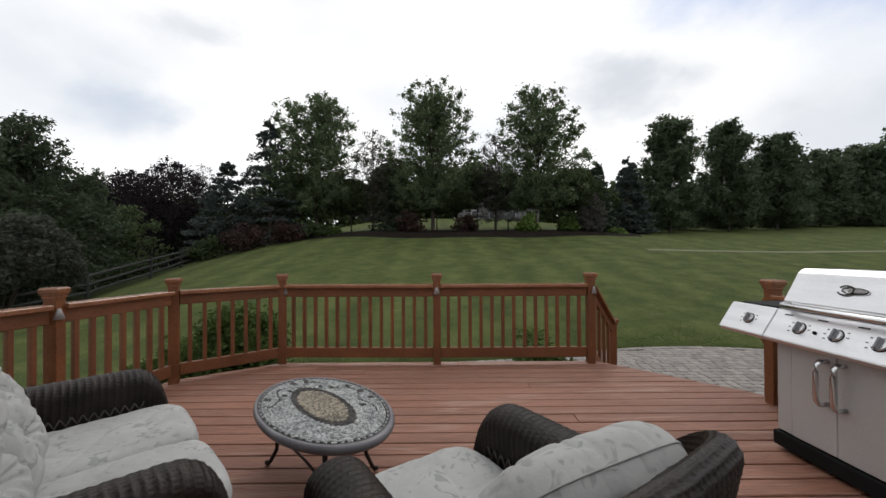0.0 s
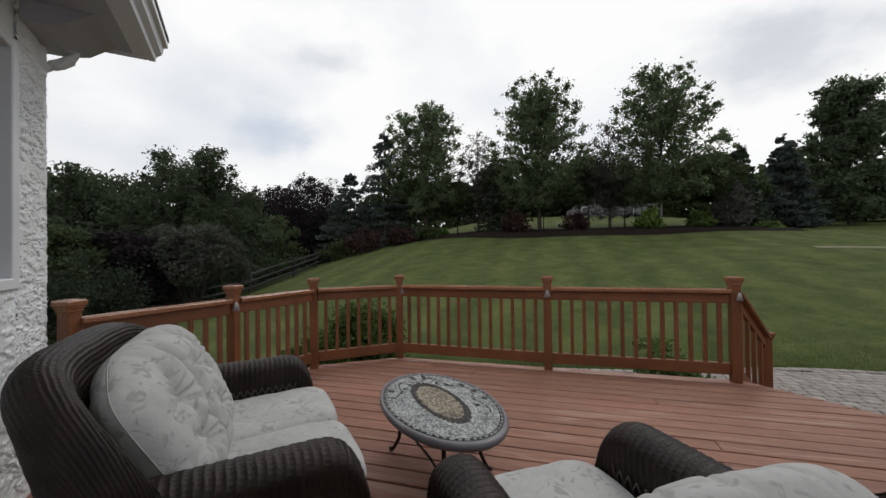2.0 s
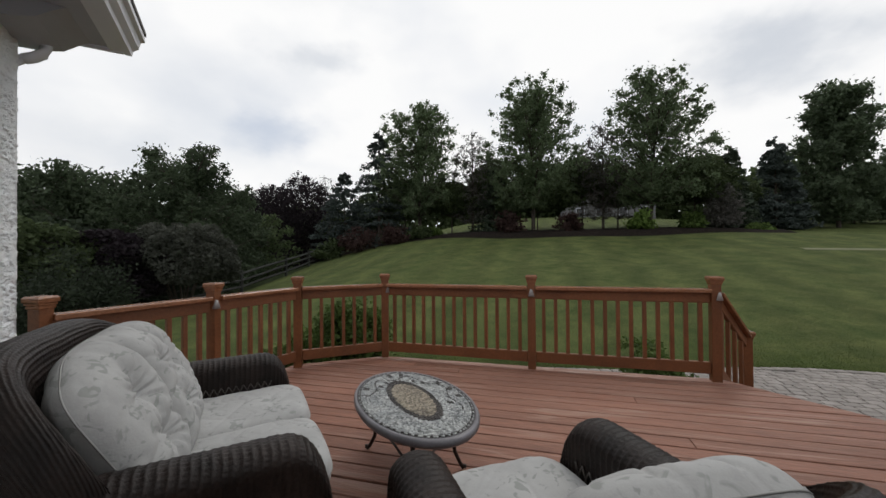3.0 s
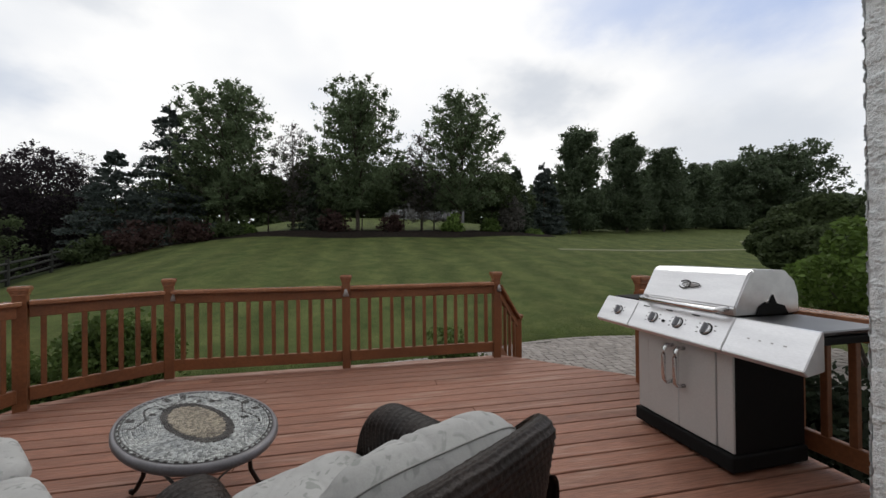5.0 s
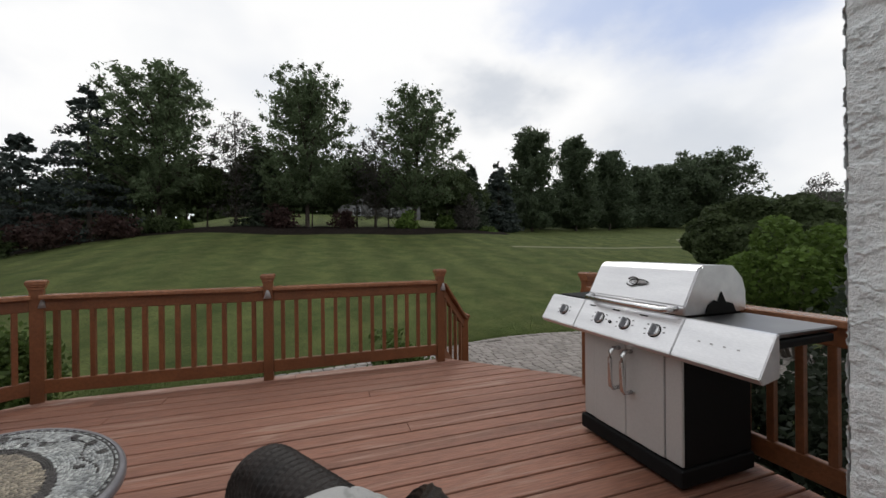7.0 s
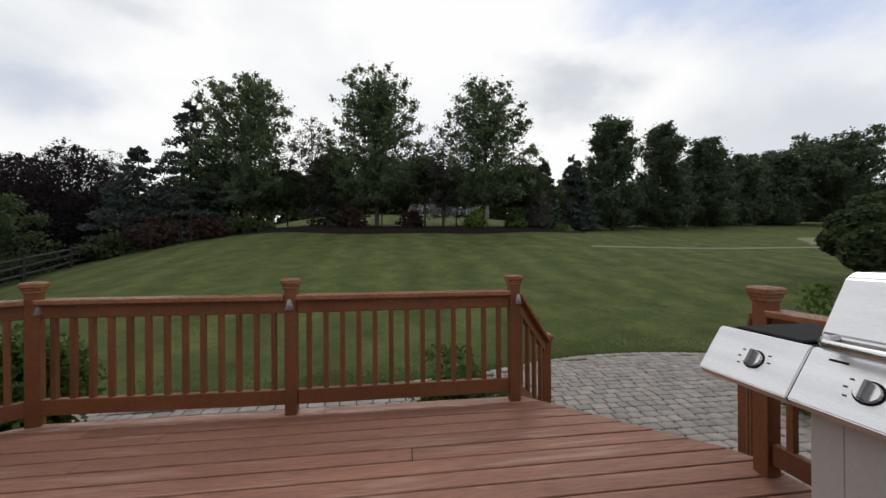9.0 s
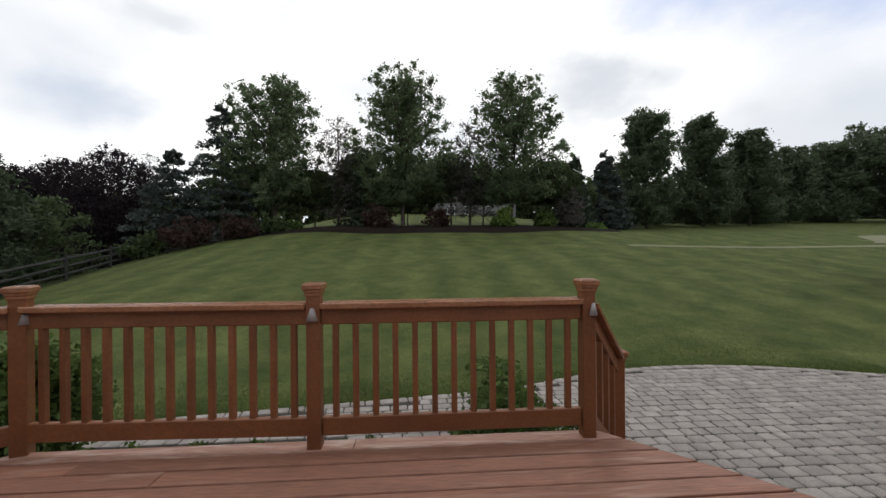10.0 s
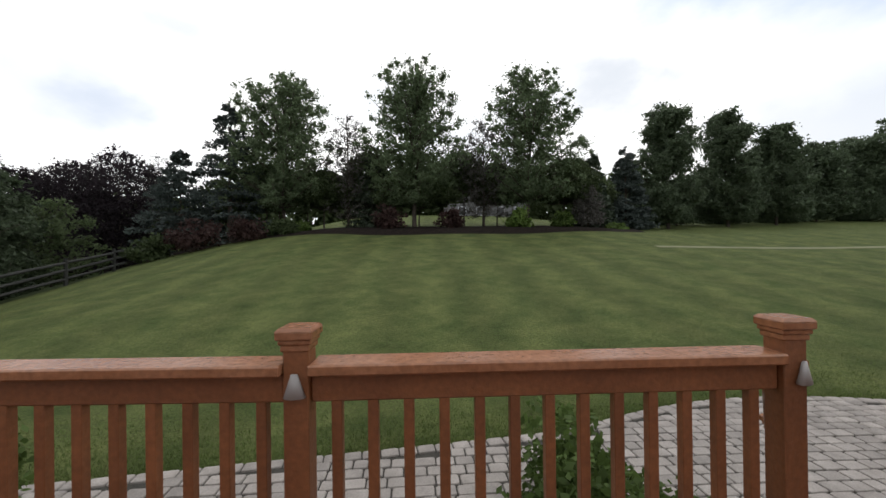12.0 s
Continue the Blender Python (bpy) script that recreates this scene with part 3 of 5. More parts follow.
for lo, hi in (((WIN_A, -0.06, WIN_Z0), (WIN_A + 0.07, 0.025, WIN_Z1)), ((WIN_B - 0.07, -0.06, WIN_Z0), (WIN_B, 0.025, WIN_Z1)),
               ((WIN_A + 0.07, -0.06, WIN_Z0), (WIN_B - 0.07, 0.03, WIN_Z0 + 0.06)), ((WIN_A + 0.07, -0.06, WIN_Z1 - 0.06), (WIN_B - 0.07, 0.025, WIN_Z1))):
    part("window_frame", boxed(lo, hi, 0.006), M_TRIM, window_1)
part("pane", boxed((WIN_A + 0.06, -0.045, WIN_Z0 + 0.05), (WIN_B - 0.06, -0.038, WIN_Z1 - 0.05)), M_GLASS, window_1)
wall_east = thing("wall_east", pose(0, 0, 0), "pale grey rough trowelled stucco wall of the house", "wall", kind="structure")
part("wall_panel", boxed((WR_X, -1.2, WALL_FOOT), (WR_X + 0.2, WR_Y, WALL_TOP)), M_STUCCO, wall_east)
stucco_sheet("stucco_skin", (WR_X, WR_Y - 0.32, 0), (0, 1, 0), 0.32, -0.02, WALL_TOP - 0.3, (-1, 0, 0), 9, wall_east, 0.0034)
stucco_sheet("stucco_skin", (WR_X, WR_Y - 1.8, 0), (0, 1, 0), 1.48, -0.02, WALL_TOP - 0.3, (-1, 0, 0), 11, wall_east, 0.015)
stucco_sheet("stucco_skin", (WR_X - 0.008, WR_Y, 0), (1, 0, 0), 1.3, -0.02, WALL_TOP, (0, 1, 0), 10, wall_east, 0.006)
wall("wall_east_end", (WR_X + 0.205, WR_Y - 0.2), (8.0, WR_Y), "pale grey trowelled stucco end wall of the house")
wall("wall_south", (-0.35, -1.4), (2.1, -1.205), "pale grey stucco wall of the house behind the deck")

# ---------------------------------------------------------------- planting beds, path, fence
def ground_patch(name, outline_fn, x0, x1, mat, lift, label, category, nx=60, ny=8):
    """A sheet that follows the ground between two curves y0(x) and y1(x)."""
    u = np.linspace(x0, x1, nx)
    lo, hi = outline_fn(u)
    v = np.linspace(0, 1, ny)[:, None]
    yy = lo * (1 - v) + hi * v
    xx = np.broadcast_to(u, yy.shape)
    edge = np.minimum(1, 4 * np.minimum(v, 1 - v))
    zz = ground_z(xx, yy) + 0.004 + lift * edge
    return tagged(grid_mesh(name, np.stack([xx, yy, zz], -1)[:, ::-1], mat), label, category, kind="structure")


ground_patch("planting_bed", lambda u: (26.5 + 0.012 * (u - 2) ** 2 - 4.2 * smooth01(-12, -17.5, u) + 0.3 * np.sin(u * 0.7), 33.4 + 0.0 * u),
             -17.5, 15.6, M_MULCH, 0.16, "dark mulch planting bed under the trees", "planting bed")
ground_patch("gravel_path", lambda u: (21.4 + 0.03 * (u - 13) + 0.0 * u, 21.9 + 0.03 * (u - 13) + 0.0 * u), 12, 70, M_DRIVE, 0.01,
             "pale worn track across the lawn", "path")
ground_patch("gravel_apron", lambda u: (23.2 + 0.05 * (u - 29), 23.3 + 0.05 * (u - 29) + 3.4 * smooth01(28.5, 32.5, u)), 28.5, 38, M_DRIVE, 0.012,
             "pale gravel apron at the end of the track", "path", 24, 5)
ground_patch("deck_side_bed", lambda u: (4.0 + 0.0 * u, 6.2 + 0.06 * np.sin(u * 3)), -4.6, 1.9, M_PEBBLE, 0.03,
             "narrow planting bed in front of the deck", "planting bed", 40, 6)


def split_rail_fence(posts):
    f = thing("split_rail_fence", pose(0, 0, 0), "weathered grey split-rail fence along the lawn", "fence")
    ends = []
    for x, y in posts:
        z = float(ground_z(x, y))
        bm = bmesh.new()
        tube(bm, [(x, y, z - 0.3), (x + 0.01, y, z + 0.7), (x, y + 0.01, z + 1.22)], 0.085, 7, 0.07)
        part("fence_post", bm, M_FENCE, f)
        ends.append((x, y, z))
    r = random.Random(8)
    for (x0, y0, z0), (x1, y1, z1) in zip(ends, ends[1:]):
        for h in (0.30, 0.66, 1.02):
            bm = bmesh.new()
            j = [r.uniform(-0.03, 0.03) for _ in range(3)]
            tube(bm, [(x0, y0, z0 + h + j[0]), ((x0 + x1) / 2, (y0 + y1) / 2, (z0 + z1) / 2 + h + j[1]), (x1, y1, z1 + h + j[2])], 0.06, 6)
            part("fence_rail", bm, M_FENCE, f)


split_rail_fence([(-14.6, 8.3), (-14.9, 12.3), (-15.2, 16.3), (-15.6, 20.3), (-16.5, 23.9), (-17.7, 27.2), (-19.4, 31.0), (-21.2, 34.8)])

# grass beyond the fence: a darker sheet carries the shade that lies there
v_ = np.linspace(7, 48, 60)[:, None]
e_ = np.interp(v_, (7, 8.3, 16.3, 20.3, 23.9, 27.2, 34.8, 48), (-14.6, -14.7, -15.35, -15.75, -16.65, -17.85, -21.4, -27.4))
xx_ = e_ + (np.linspace(0, 1, 26) ** 1.3)[None, :] * (-46 - e_)
yy_ = np.broadcast_to(v_, xx_.shape)
shaded_ground = grid_mesh("shaded_ground", np.stack([xx_, yy_, ground_z(xx_, yy_) + 0.06 * np.linspace(0.1, 1, 26)[None, :]], -1), M_SHADED_GRASS)
tagged(shaded_ground, "grass beyond the fence, shade put into its dark colour", "grass", kind="structure")

# ---------------------------------------------------------------- trees and shrubs
def leaf_cloud(name, centres, size, gen, mat, parent=None, flat=0.0, label="", corners=4):
    """Many small leaves, each a pointed four-cornered blade lying its own way."""
    n = len(centres)
    a = gen.normal(size=(n, 3))
    a[:, 2] *= 1 - flat
    a /= np.linalg.norm(a, axis=1)[:, None] + 1e-9
    b = np.cross(a, gen.normal(size=(n, 3)))
    b /= np.linalg.norm(b, axis=1)[:, None] + 1e-9
    s = (size * gen.uniform(0.6, 1.35, n))[:, None]
    if corners == 3:
        tri = np.stack([centres - a * s * 0.8 - b * s * 0.5, centres + a * s, centres - a * s * 0.8 + b * s * 0.6], axis=1)
        return raw_mesh(name, tri.reshape(-1, 3), np.arange(n * 3).reshape(n, 3), mat, parent, None, label)
    quad = np.stack([centres - a * s, centres - b * s * 0.62, centres + a * s, centres + b * s * 0.62], axis=1)
    return raw_mesh(name, quad.reshape(-1, 3), np.arange(n * 4).reshape(n, 4), mat, parent, None, label)


def envelope(t):
    """The crown's half-width at the share t of its height, 1 at its widest."""
    return np.clip(np.clip(1 - np.abs(np.where(t > 0.33, (t - 0.33) / 0.69, (t - 0.33) / 0.7)) ** 2.1, 0, 1) ** 0.58, 0.08, 1)


def broadleaf(x, y, h, w, leaf_mat, seed, count, leaf, label, bare=0.09, clumps=240, name="tree", category="tree", z=None, solid=0.3, reach=1.0):
    """A tapered trunk, limbs that reach to the clumps of the crown, and the leaves."""
    gen = np.random.default_rng(seed)
    z = float(ground_z(x, y)) if z is None else z
    tr = thing(name, pose(x, y, z), label, category, "trees round the lawn" if name == "tree" else "")
    t = gen.uniform(0, 1, clumps * 6)
    t = t[gen.uniform(0, 1, clumps * 6) < envelope(t) ** 1.3 + 0.05][:clumps]
    clumps = len(t)
    ang = gen.uniform(0, 2 * np.pi, clumps)
    lean = 1 + 0.10 * np.sin(ang * 2 + seed) + 0.12 * np.sin(ang * 3 + 2 * seed) * np.sin(6 * t)
    rad = w / 2 * 1.02 * envelope(t) * lean * np.sqrt(gen.uniform(0.03, 1, clumps)) * 0.93
    c = np.stack([rad * np.cos(ang), rad * np.sin(ang), h * bare + (h * (1 - bare) - 0.25) * t], -1)
    cr = gen.uniform(0.045, 0.11, clumps) * min(w, h * 0.75) * reach
    bm = bmesh.new()
    base = max(0.05, 0.016 * h)
    bend = gen.normal(0, 0.012 * h, 2)
    tube(bm, [(0, 0, -0.2), (0, 0, 0.1 * h), (bend[0], bend[1], 0.45 * h), (bend[0] * 0.5, -bend[1], 0.94 * h)], base, 8, base * 0.12)
    for k in range(0, clumps, 5):
        p = c[k]
        z0 = max(h * bare * 0.9, p[2] * 0.55)
        tube(bm, [(bend[0] * z0 / h, bend[1] * z0 / h, z0), tuple(p * (0.55, 0.55, 0) + (0, 0, z0 + (p[2] - z0) * 0.45)), tuple(p)], base * 0.22, 5, base * 0.04)
    part("trunk", bm, M_BARK, tr)
    pick = gen.integers(0, clumps, count)
    d = gen.normal(size=(count, 3))
    d /= np.linalg.norm(d, axis=1)[:, None]
    pos = c[pick] + d * (cr[pick] * np.clip(np.abs(gen.normal(0, 0.7, count)), 0, 1.25))[:, None] * np.array((1, 1, 0.75))
    # the inner mass of the crown, under its ragged outline
    inner = int(count * solid)
    ti = gen.uniform(0, 1, inner * 4)
    ti = ti[gen.uniform(0, 1, inner * 4) < envelope(ti) ** 1.6][:inner]
    ai = gen.uniform(0, 2 * np.pi, len(ti))
    lump = 0.84 + 0.07 * np.sin(3 * ai + 9 * ti + seed) + 0.06 * np.sin(5 * ai - 17 * ti + 2 * seed) + 0.04 * np.sin(9 * ai + 31 * ti)
    ri = w / 2 * envelope(ti) * lump * np.sqrt(gen.uniform(0.02, 1, len(ti)))
    mass = np.stack([ri * np.cos(ai), ri * np.sin(ai), h * bare + h * (1 - bare) * 0.95 * ti], -1)
    pos = np.concatenate([pos[:count - len(ti)], mass])
    low = h * bare * 0.8 + 0.35 * np.abs(np.sin(3 * np.arctan2(pos[:, 1], pos[:, 0]) + seed)) * h * bare
    pos[:, 2] = np.clip(np.where(pos[:, 2] < low, low + (low - pos[:, 2]), pos[:, 2]), 0.05, h)
    leaf_cloud("crown", pos, leaf, gen, leaf_mat, tr, corners=3)
    return tr


def limbed_tree(x, y, h, w, leaf_mat, seed, limbs, leaf, label, bare=0.2, widest=0.42, clump=0.5, per=78, subs=9, tip=0.6, lift=0.18, fill=0.22, z=None):
    """A trunk, limbs that curve out and up, side branches, and pads of leaves at their ends with gaps between them."""
    gen = np.random.default_rng(seed)
    z = float(ground_z(x, y)) if z is None else z
    tr = thing("tree", pose(x, y, z), label, "tree", "trees round the lawn")
    base = max(0.05, 0.014 * h)
    bend = gen.normal(0, 0.012 * h, 2)

    def stem(f):
        return np.array((bend[0] * math.sin(3 * f), bend[1] * math.sin(2.4 * f), h * f))
    bm = bmesh.new()
    tube(bm, [(0, 0, -0.2)] + [tuple(stem(f)) for f in (0.1, 0.25, 0.4, 0.55, 0.7, 0.85, 0.95)], base, 8, base * 0.12)
    part("trunk", bm, M_BARK, tr)
    bm = bmesh.new()
    pads, sizes = [stem(0.97)], [clump * 0.7]
    for i in range(limbs):
        s = i / (limbs - 1)
        te = np.clip(bare + 0.06 + (0.93 - bare) * s + gen.normal(0, 0.025), bare, 0.985)
        wide = 1 - abs((te - widest) / ((1.03 - widest) if te > widest else (widest - bare + 0.22))) ** (2.0 if te > widest else 2.4)
        reach = w / 2 * max(0.06, wide) ** tip * gen.uniform(0.74, 1.0)
        az = 2.39996 * i + gen.normal(0, 0.25)
        a = stem(max(bare * 0.8, te - lift - 0.10 * gen.random()))
        b = stem(te) + np.array((math.cos(az), math.sin(az), 0)) * reach
        m = (a + b) / 2 + np.array((0, 0, 0.04 * h * gen.uniform(-0.4, 1)))

        def along(f):
            return a * (1 - f) ** 2 + m * 2 * f * (1 - f) + b * f * f
        tube(bm, [tuple(along(f)) for f in (0, 0.35, 0.7, 1.0)], base * 0.30, 5, base * 0.06)
        pads.append(b)
        sizes.append(clump * gen.uniform(0.6, 1.0))
        for j in range(subs):
            f = gen.uniform(0.25, 0.97)
            p = along(f)
            side = gen.normal(0, 1, 3) * (1, 1, 0.55)
            q = p + side / (np.linalg.norm(side) + 1e-6) * (0.10 * w + 0.25) * gen.uniform(0.5, 1.15) * (1.1 - 0.35 * f)
            q[2] = min(max(q[2], h * bare * 0.85), h - 0.15)
            tube(bm, [tuple(p), tuple(q)], base * 0.10, 4, base * 0.03)
            pads.append(q)
            sizes.append(clump * gen.uniform(0.55, 1.1))
    part("branching", bm, M_BARK, tr)["kind"] = "stuff"
    pads, sizes = np.array(pads), np.array(sizes)
    count = per * len(pads)
    pick = gen.choice(len(pads), count, p=sizes ** 2 / (sizes ** 2).sum())
    d = gen.normal(size=(count, 3))
    d /= np.linalg.norm(d, axis=1)[:, None]
    pos = pads[pick] + d * (sizes[pick] * np.clip(np.abs(gen.normal(0, 0.62, count)), 0, 1.7))[:, None] * np.array((1, 1, 0.85))
    # loose leaves between the pads and the trunk
    loose = int(count * fill)
    mix = gen.uniform(0.45, 1.0, loose)[:, None]
    one = pads[gen.integers(0, len(pads), loose)]
    pos[:loose] = one * np.concatenate([mix, mix, np.ones_like(mix)], axis=1) + gen.normal(0, 0.35 * clump, (loose, 3)) - np.concatenate([0 * mix, 0 * mix, (1 - mix) * 0.12 * h], axis=1)
    pos[:, 2] = np.clip(pos[:, 2], h * bare * 0.75, h + 0.1)
    leaf_cloud("crown", pos, leaf, gen, leaf_mat, tr, flat=0.1, corners=3)
    return tr


def round_tree(x, y, h, w, mat, seed, count, leaf, label):
    return broadleaf(x, y, h, w, mat, seed, count, leaf, label)


def low_tree(x, y, h, w, mat, seed, count, leaf, label, bare=0.03, solid=0.62, reach=0.8):
    return broadleaf(x, y, h, w, mat, seed, count, leaf, label, bare=bare, solid=solid, reach=reach)


def conifer(x, y, h, w, mat, seed, count, leaf, label):
    """Tiers of drooping branches round a straight trunk."""
    gen = np.random.default_rng(seed)
    z = float(ground_z(x, y))
    tr = thing("conifer", pose(x, y, z), label, "tree", "trees round the lawn")
    bm = bmesh.new()
    tube(bm, [(0, 0, -0.2), (0, 0, h * 0.5), (0, 0, h * 0.98)], 0.016 * h, 8, 0.01)
    nb = 150
    t = gen.uniform(0.03, 0.97, nb) ** 1.25
    ang = gen.uniform(0, 2 * np.pi, nb)
    length = w / 2 * (1 - t) ** 0.75 * gen.uniform(0.7, 1.12, nb) + 0.15
    pick = gen.integers(0, nb, count)
    s = np.sqrt(gen.uniform(0.02, 1, count))
    r = s * length[pick]
    side = gen.normal(0, 0.15, count) * (0.3 + r) * 0.75
    ca, sa = np.cos(ang[pick]), np.sin(ang[pick])
    zz = h * t[pick] - 0.16 * r + 0.10 * r * r / (length[pick] + 0.1) + gen.normal(0, 0.085, count) - np.abs(side) * 0.25
    pos = np.stack([r * ca - side * sa, r * sa + side * ca, np.clip(zz, 0.05, h)], -1)
    tip = np.stack([gen.normal(0, 0.06, 40), gen.normal(0, 0.06, 40), h * gen.uniform(0.9, 1.0, 40)], -1)
    part("trunk", bm, M_BARK, tr)
    bm = bmesh.new()
    for k in range(0, nb, 4):
        tube(bm, [(0, 0, h * t[k]), (length[k] * 0.9 * math.cos(ang[k]), length[k] * 0.9 * math.sin(ang[k]), h * t[k] - 0.1 * length[k])], 0.03, 4, 0.008)
    part("branching", bm, M_BARK, tr)["kind"] = "stuff"
    leaf_cloud("crown", np.concatenate([pos, tip]), leaf, gen, mat, tr, flat=0.35, corners=3)
    return tr


def shrub(x, y, h, w, mat, seed, count, leaf, label, name="shrub", z=None, clumps=40, lobes=0.25, tight=1.0):
    """Many stems from one foot under an uneven dome of leaves."""
    gen = np.random.default_rng(seed)
    z = float(ground_z(x, y)) if z is None else z
    sh = thing(name, pose(x, y, z), label, "shrub")
    ang, el = gen.uniform(0, 2 * np.pi, clumps), np.arcsin(gen.uniform(0.02, 1, clumps))
    rr = gen.uniform(0.45, 0.92, clumps) * (1.25 - 0.25 * tight) * (1 + lobes * np.sin(3 * ang + seed))
    c = np.stack([w * 0.37 * rr * np.cos(el) * np.cos(ang), w * 0.37 * rr * np.cos(el) * np.sin(ang), 0.12 * h + 0.82 * h * rr * np.sin(el)], -1)
    bm = bmesh.new()
    for k in range(0, clumps, 3):
        tube(bm, [(0.05 * w * math.cos(ang[k]), 0.05 * w * math.sin(ang[k]), -0.05), tuple(c[k] * (0.5, 0.5, 0.6)), tuple(c[k])], 0.012 * h + 0.004, 5, 0.003)
    part("stem", bm, M_BARK, sh)
    pick = gen.integers(0, clumps, count)
    d = gen.normal(size=(count, 3))
    d /= np.linalg.norm(d, axis=1)[:, None]
    pos = c[pick] + d * gen.uniform(0.2, 1, count)[:, None] * np.array((0.19 * w * tight, 0.19 * w * tight, 0.2 * h * tight))
    pos[:, 2] = np.clip(pos[:, 2], 0.01, h)
    leaf_cloud("foliage", pos, leaf, gen, mat, sh)
    return sh


def mound(x, y, h, w, mat, seed, count, leaf, label, lumps=60, depth=0.16):
    """A full rounded shrub: stems under a skin of leaves that lies in overlapping lumps."""
    gen = np.random.default_rng(seed)
    sh = thing("shrub", pose(x, y, float(ground_z(x, y))), label, "shrub")

    def skin(az, el):
        p = np.stack([np.cos(el) * np.cos(az), np.cos(el) * np.sin(az), np.sin(el)], -1)
        return p
    lump = skin(gen.uniform(0, 2 * np.pi, lumps), np.arcsin(gen.uniform(-0.1, 1, lumps)))
    rise = gen.uniform(0.4, 1.0, lumps)
    p = skin(gen.uniform(0, 2 * np.pi, count), np.arcsin(gen.uniform(-0.25, 1, count)))
    near = np.max((p @ lump.T - 1) * (0.55 * lumps) + rise[None, :], axis=1)
    r = (1 - depth) + depth * np.clip(near, -1.2, 1) - np.abs(gen.normal(0, 0.06, count)) - 0.25 * (gen.random(count) < 0.12) * gen.random(count)
    pos = p * r[:, None] * np.array((w / 2, w / 2, h * 0.62)) + np.array((0, 0, h * 0.38))
    pos[:, 2] = np.clip(pos[:, 2], 0.03, h)
    bm = bmesh.new()
    for k in range(9):
        q = lump[k % lumps]
        tube(bm, [(0.06 * w * q[0], 0.06 * w * q[1], -0.05), (0.2 * w * q[0], 0.2 * w * q[1], h * 0.35), (0.38 * w * q[0], 0.38 * w * q[1], h * (0.38 + 0.45 * q[2]))], 0.012 * h + 0.004, 5, 0.004)
    part("stem", bm, M_BARK, sh)
    leaf_cloud("foliage", pos, leaf, gen, mat, sh, flat=0.4)
    return sh


def patio_edge(x):
    """The patio's curved outer edge."""
    x = np.asarray(x, dtype=float)
    line, arc = 6.83 + 0.128 * (np.minimum(x, 2.2) + 2.84), 8.24 - 0.09 * (x - 5.1) ** 2
    return 0.5 * (line + arc + np.sqrt((line - arc) ** 2 + 0.02))


limbed_tree(-10.8, 32.5, 12.6, 9.0, L_MAPLE, 11, 54, 0.115, "tall leafy green deciduous tree with airy crown")
limbed_tree(-0.6, 31.5, 12.7, 9.0, L_MAPLE, 12, 54, 0.115, "tallest leafy green deciduous tree at the lawn edge")
limbed_tree(8.0, 31.5, 12.0, 8.4, L_MAPLE, 13, 50, 0.115, "tall leafy green deciduous tree with open crown", widest=0.36, per=64)
round_tree(-6.0, 33.5, 9.5, 4.4, L_SPARSE, 14, 6842, 0.085, "thin sparse greyish young tree")
round_tree(5.0, 33.5, 9.0, 4.8, L_SPARSE, 15, 10115, 0.085, "thin sparse greyish young tree")
conifer(-14.6, 32.0, 10.9, 7.6, L_SPRUCE, 21, 10500, 0.13, "tall blue-grey spruce with layered branches")
conifer(-17.6, 31.0, 7.7, 6.8, L_SPRUCE, 22, 10500, 0.13, "blue-grey spruce with layered branches")
conifer(-4.1, 34.0, 6.1, 4.5, L_PINE, 23, 7350, 0.148, "dark green conifer between the tall trees")
conifer(18.3, 36.0, 7.5, 4.8, L_SPRUCE, 24, 20000, 0.12, "dense dark blue-green spruce")
conifer(14.4, 34.0, 6.5, 3.5, L_PINE, 25, 6300, 0.148, "dark green conifer behind the planting bed")
low_tree(-8.1, 34.0, 5.0, 5.6, L_DARK, 26, 17000, 0.12, "low dark green tree in the planting bed", 0.36)
low_tree(-0.3, 34.0, 4.9, 8.1, L_DARK, 27, 17000, 0.12, "low dark green tree in the planting bed", 0.36)
low_tree(6.4, 35.0, 5.5, 5.5, L_DARK, 28, 17000, 0.12, "low dark green tree in the planting bed", 0.36)
low_tree(11.5, 33.0, 5.7, 6.2, L_DARK, 29, 17000, 0.12, "low dark green tree in the planting bed", 0.36)
round_tree(12.6, 31.0, 3.6, 2.7, L_SPARSE, 30, 4462, 0.085, "thin brownish multi-stemmed small tree")
low_tree(-13.2, 35.0, 6.3, 5.2, L_DARK, 31, 17000, 0.12, "low dark green tree in the planting bed", 0.36)
limbed_tree(24.2, 39.0, 12.3, 6.4, L_OAK, 40, 44, 0.16, "dense dark green oak with tall narrow crown", bare=0.07, widest=0.36, clump=0.66, per=80, subs=10, lift=0.12, fill=0.4)
limbed_tree(32.0, 41.0, 12.0, 6.8, L_OAK, 41, 44, 0.16, "dense dark green oak with tall narrow crown", bare=0.09, widest=0.38, clump=0.66, per=80, subs=10, lift=0.12, fill=0.4)
limbed_tree(39.2, 43.0, 10.9, 6.6, L_OAK, 42, 40, 0.17, "dense dark green oak with tall narrow crown", bare=0.12, widest=0.45, clump=0.66, per=80, subs=10, lift=0.12, fill=0.4)
limbed_tree(51.5, 50.0, 10.2, 8.4, L_OAK, 45, 40, 0.22, "dark green tree at the far edge of the lawn", bare=0.1, widest=0.5, clump=0.8, per=70, fill=0.4)
limbed_tree(60.0, 52.0, 11.2, 11.0, L_OAK, 46, 40, 0.24, "broad dark green tree at the far edge of the lawn", bare=0.08, widest=0.45, clump=1.0, per=70, fill=0.4)
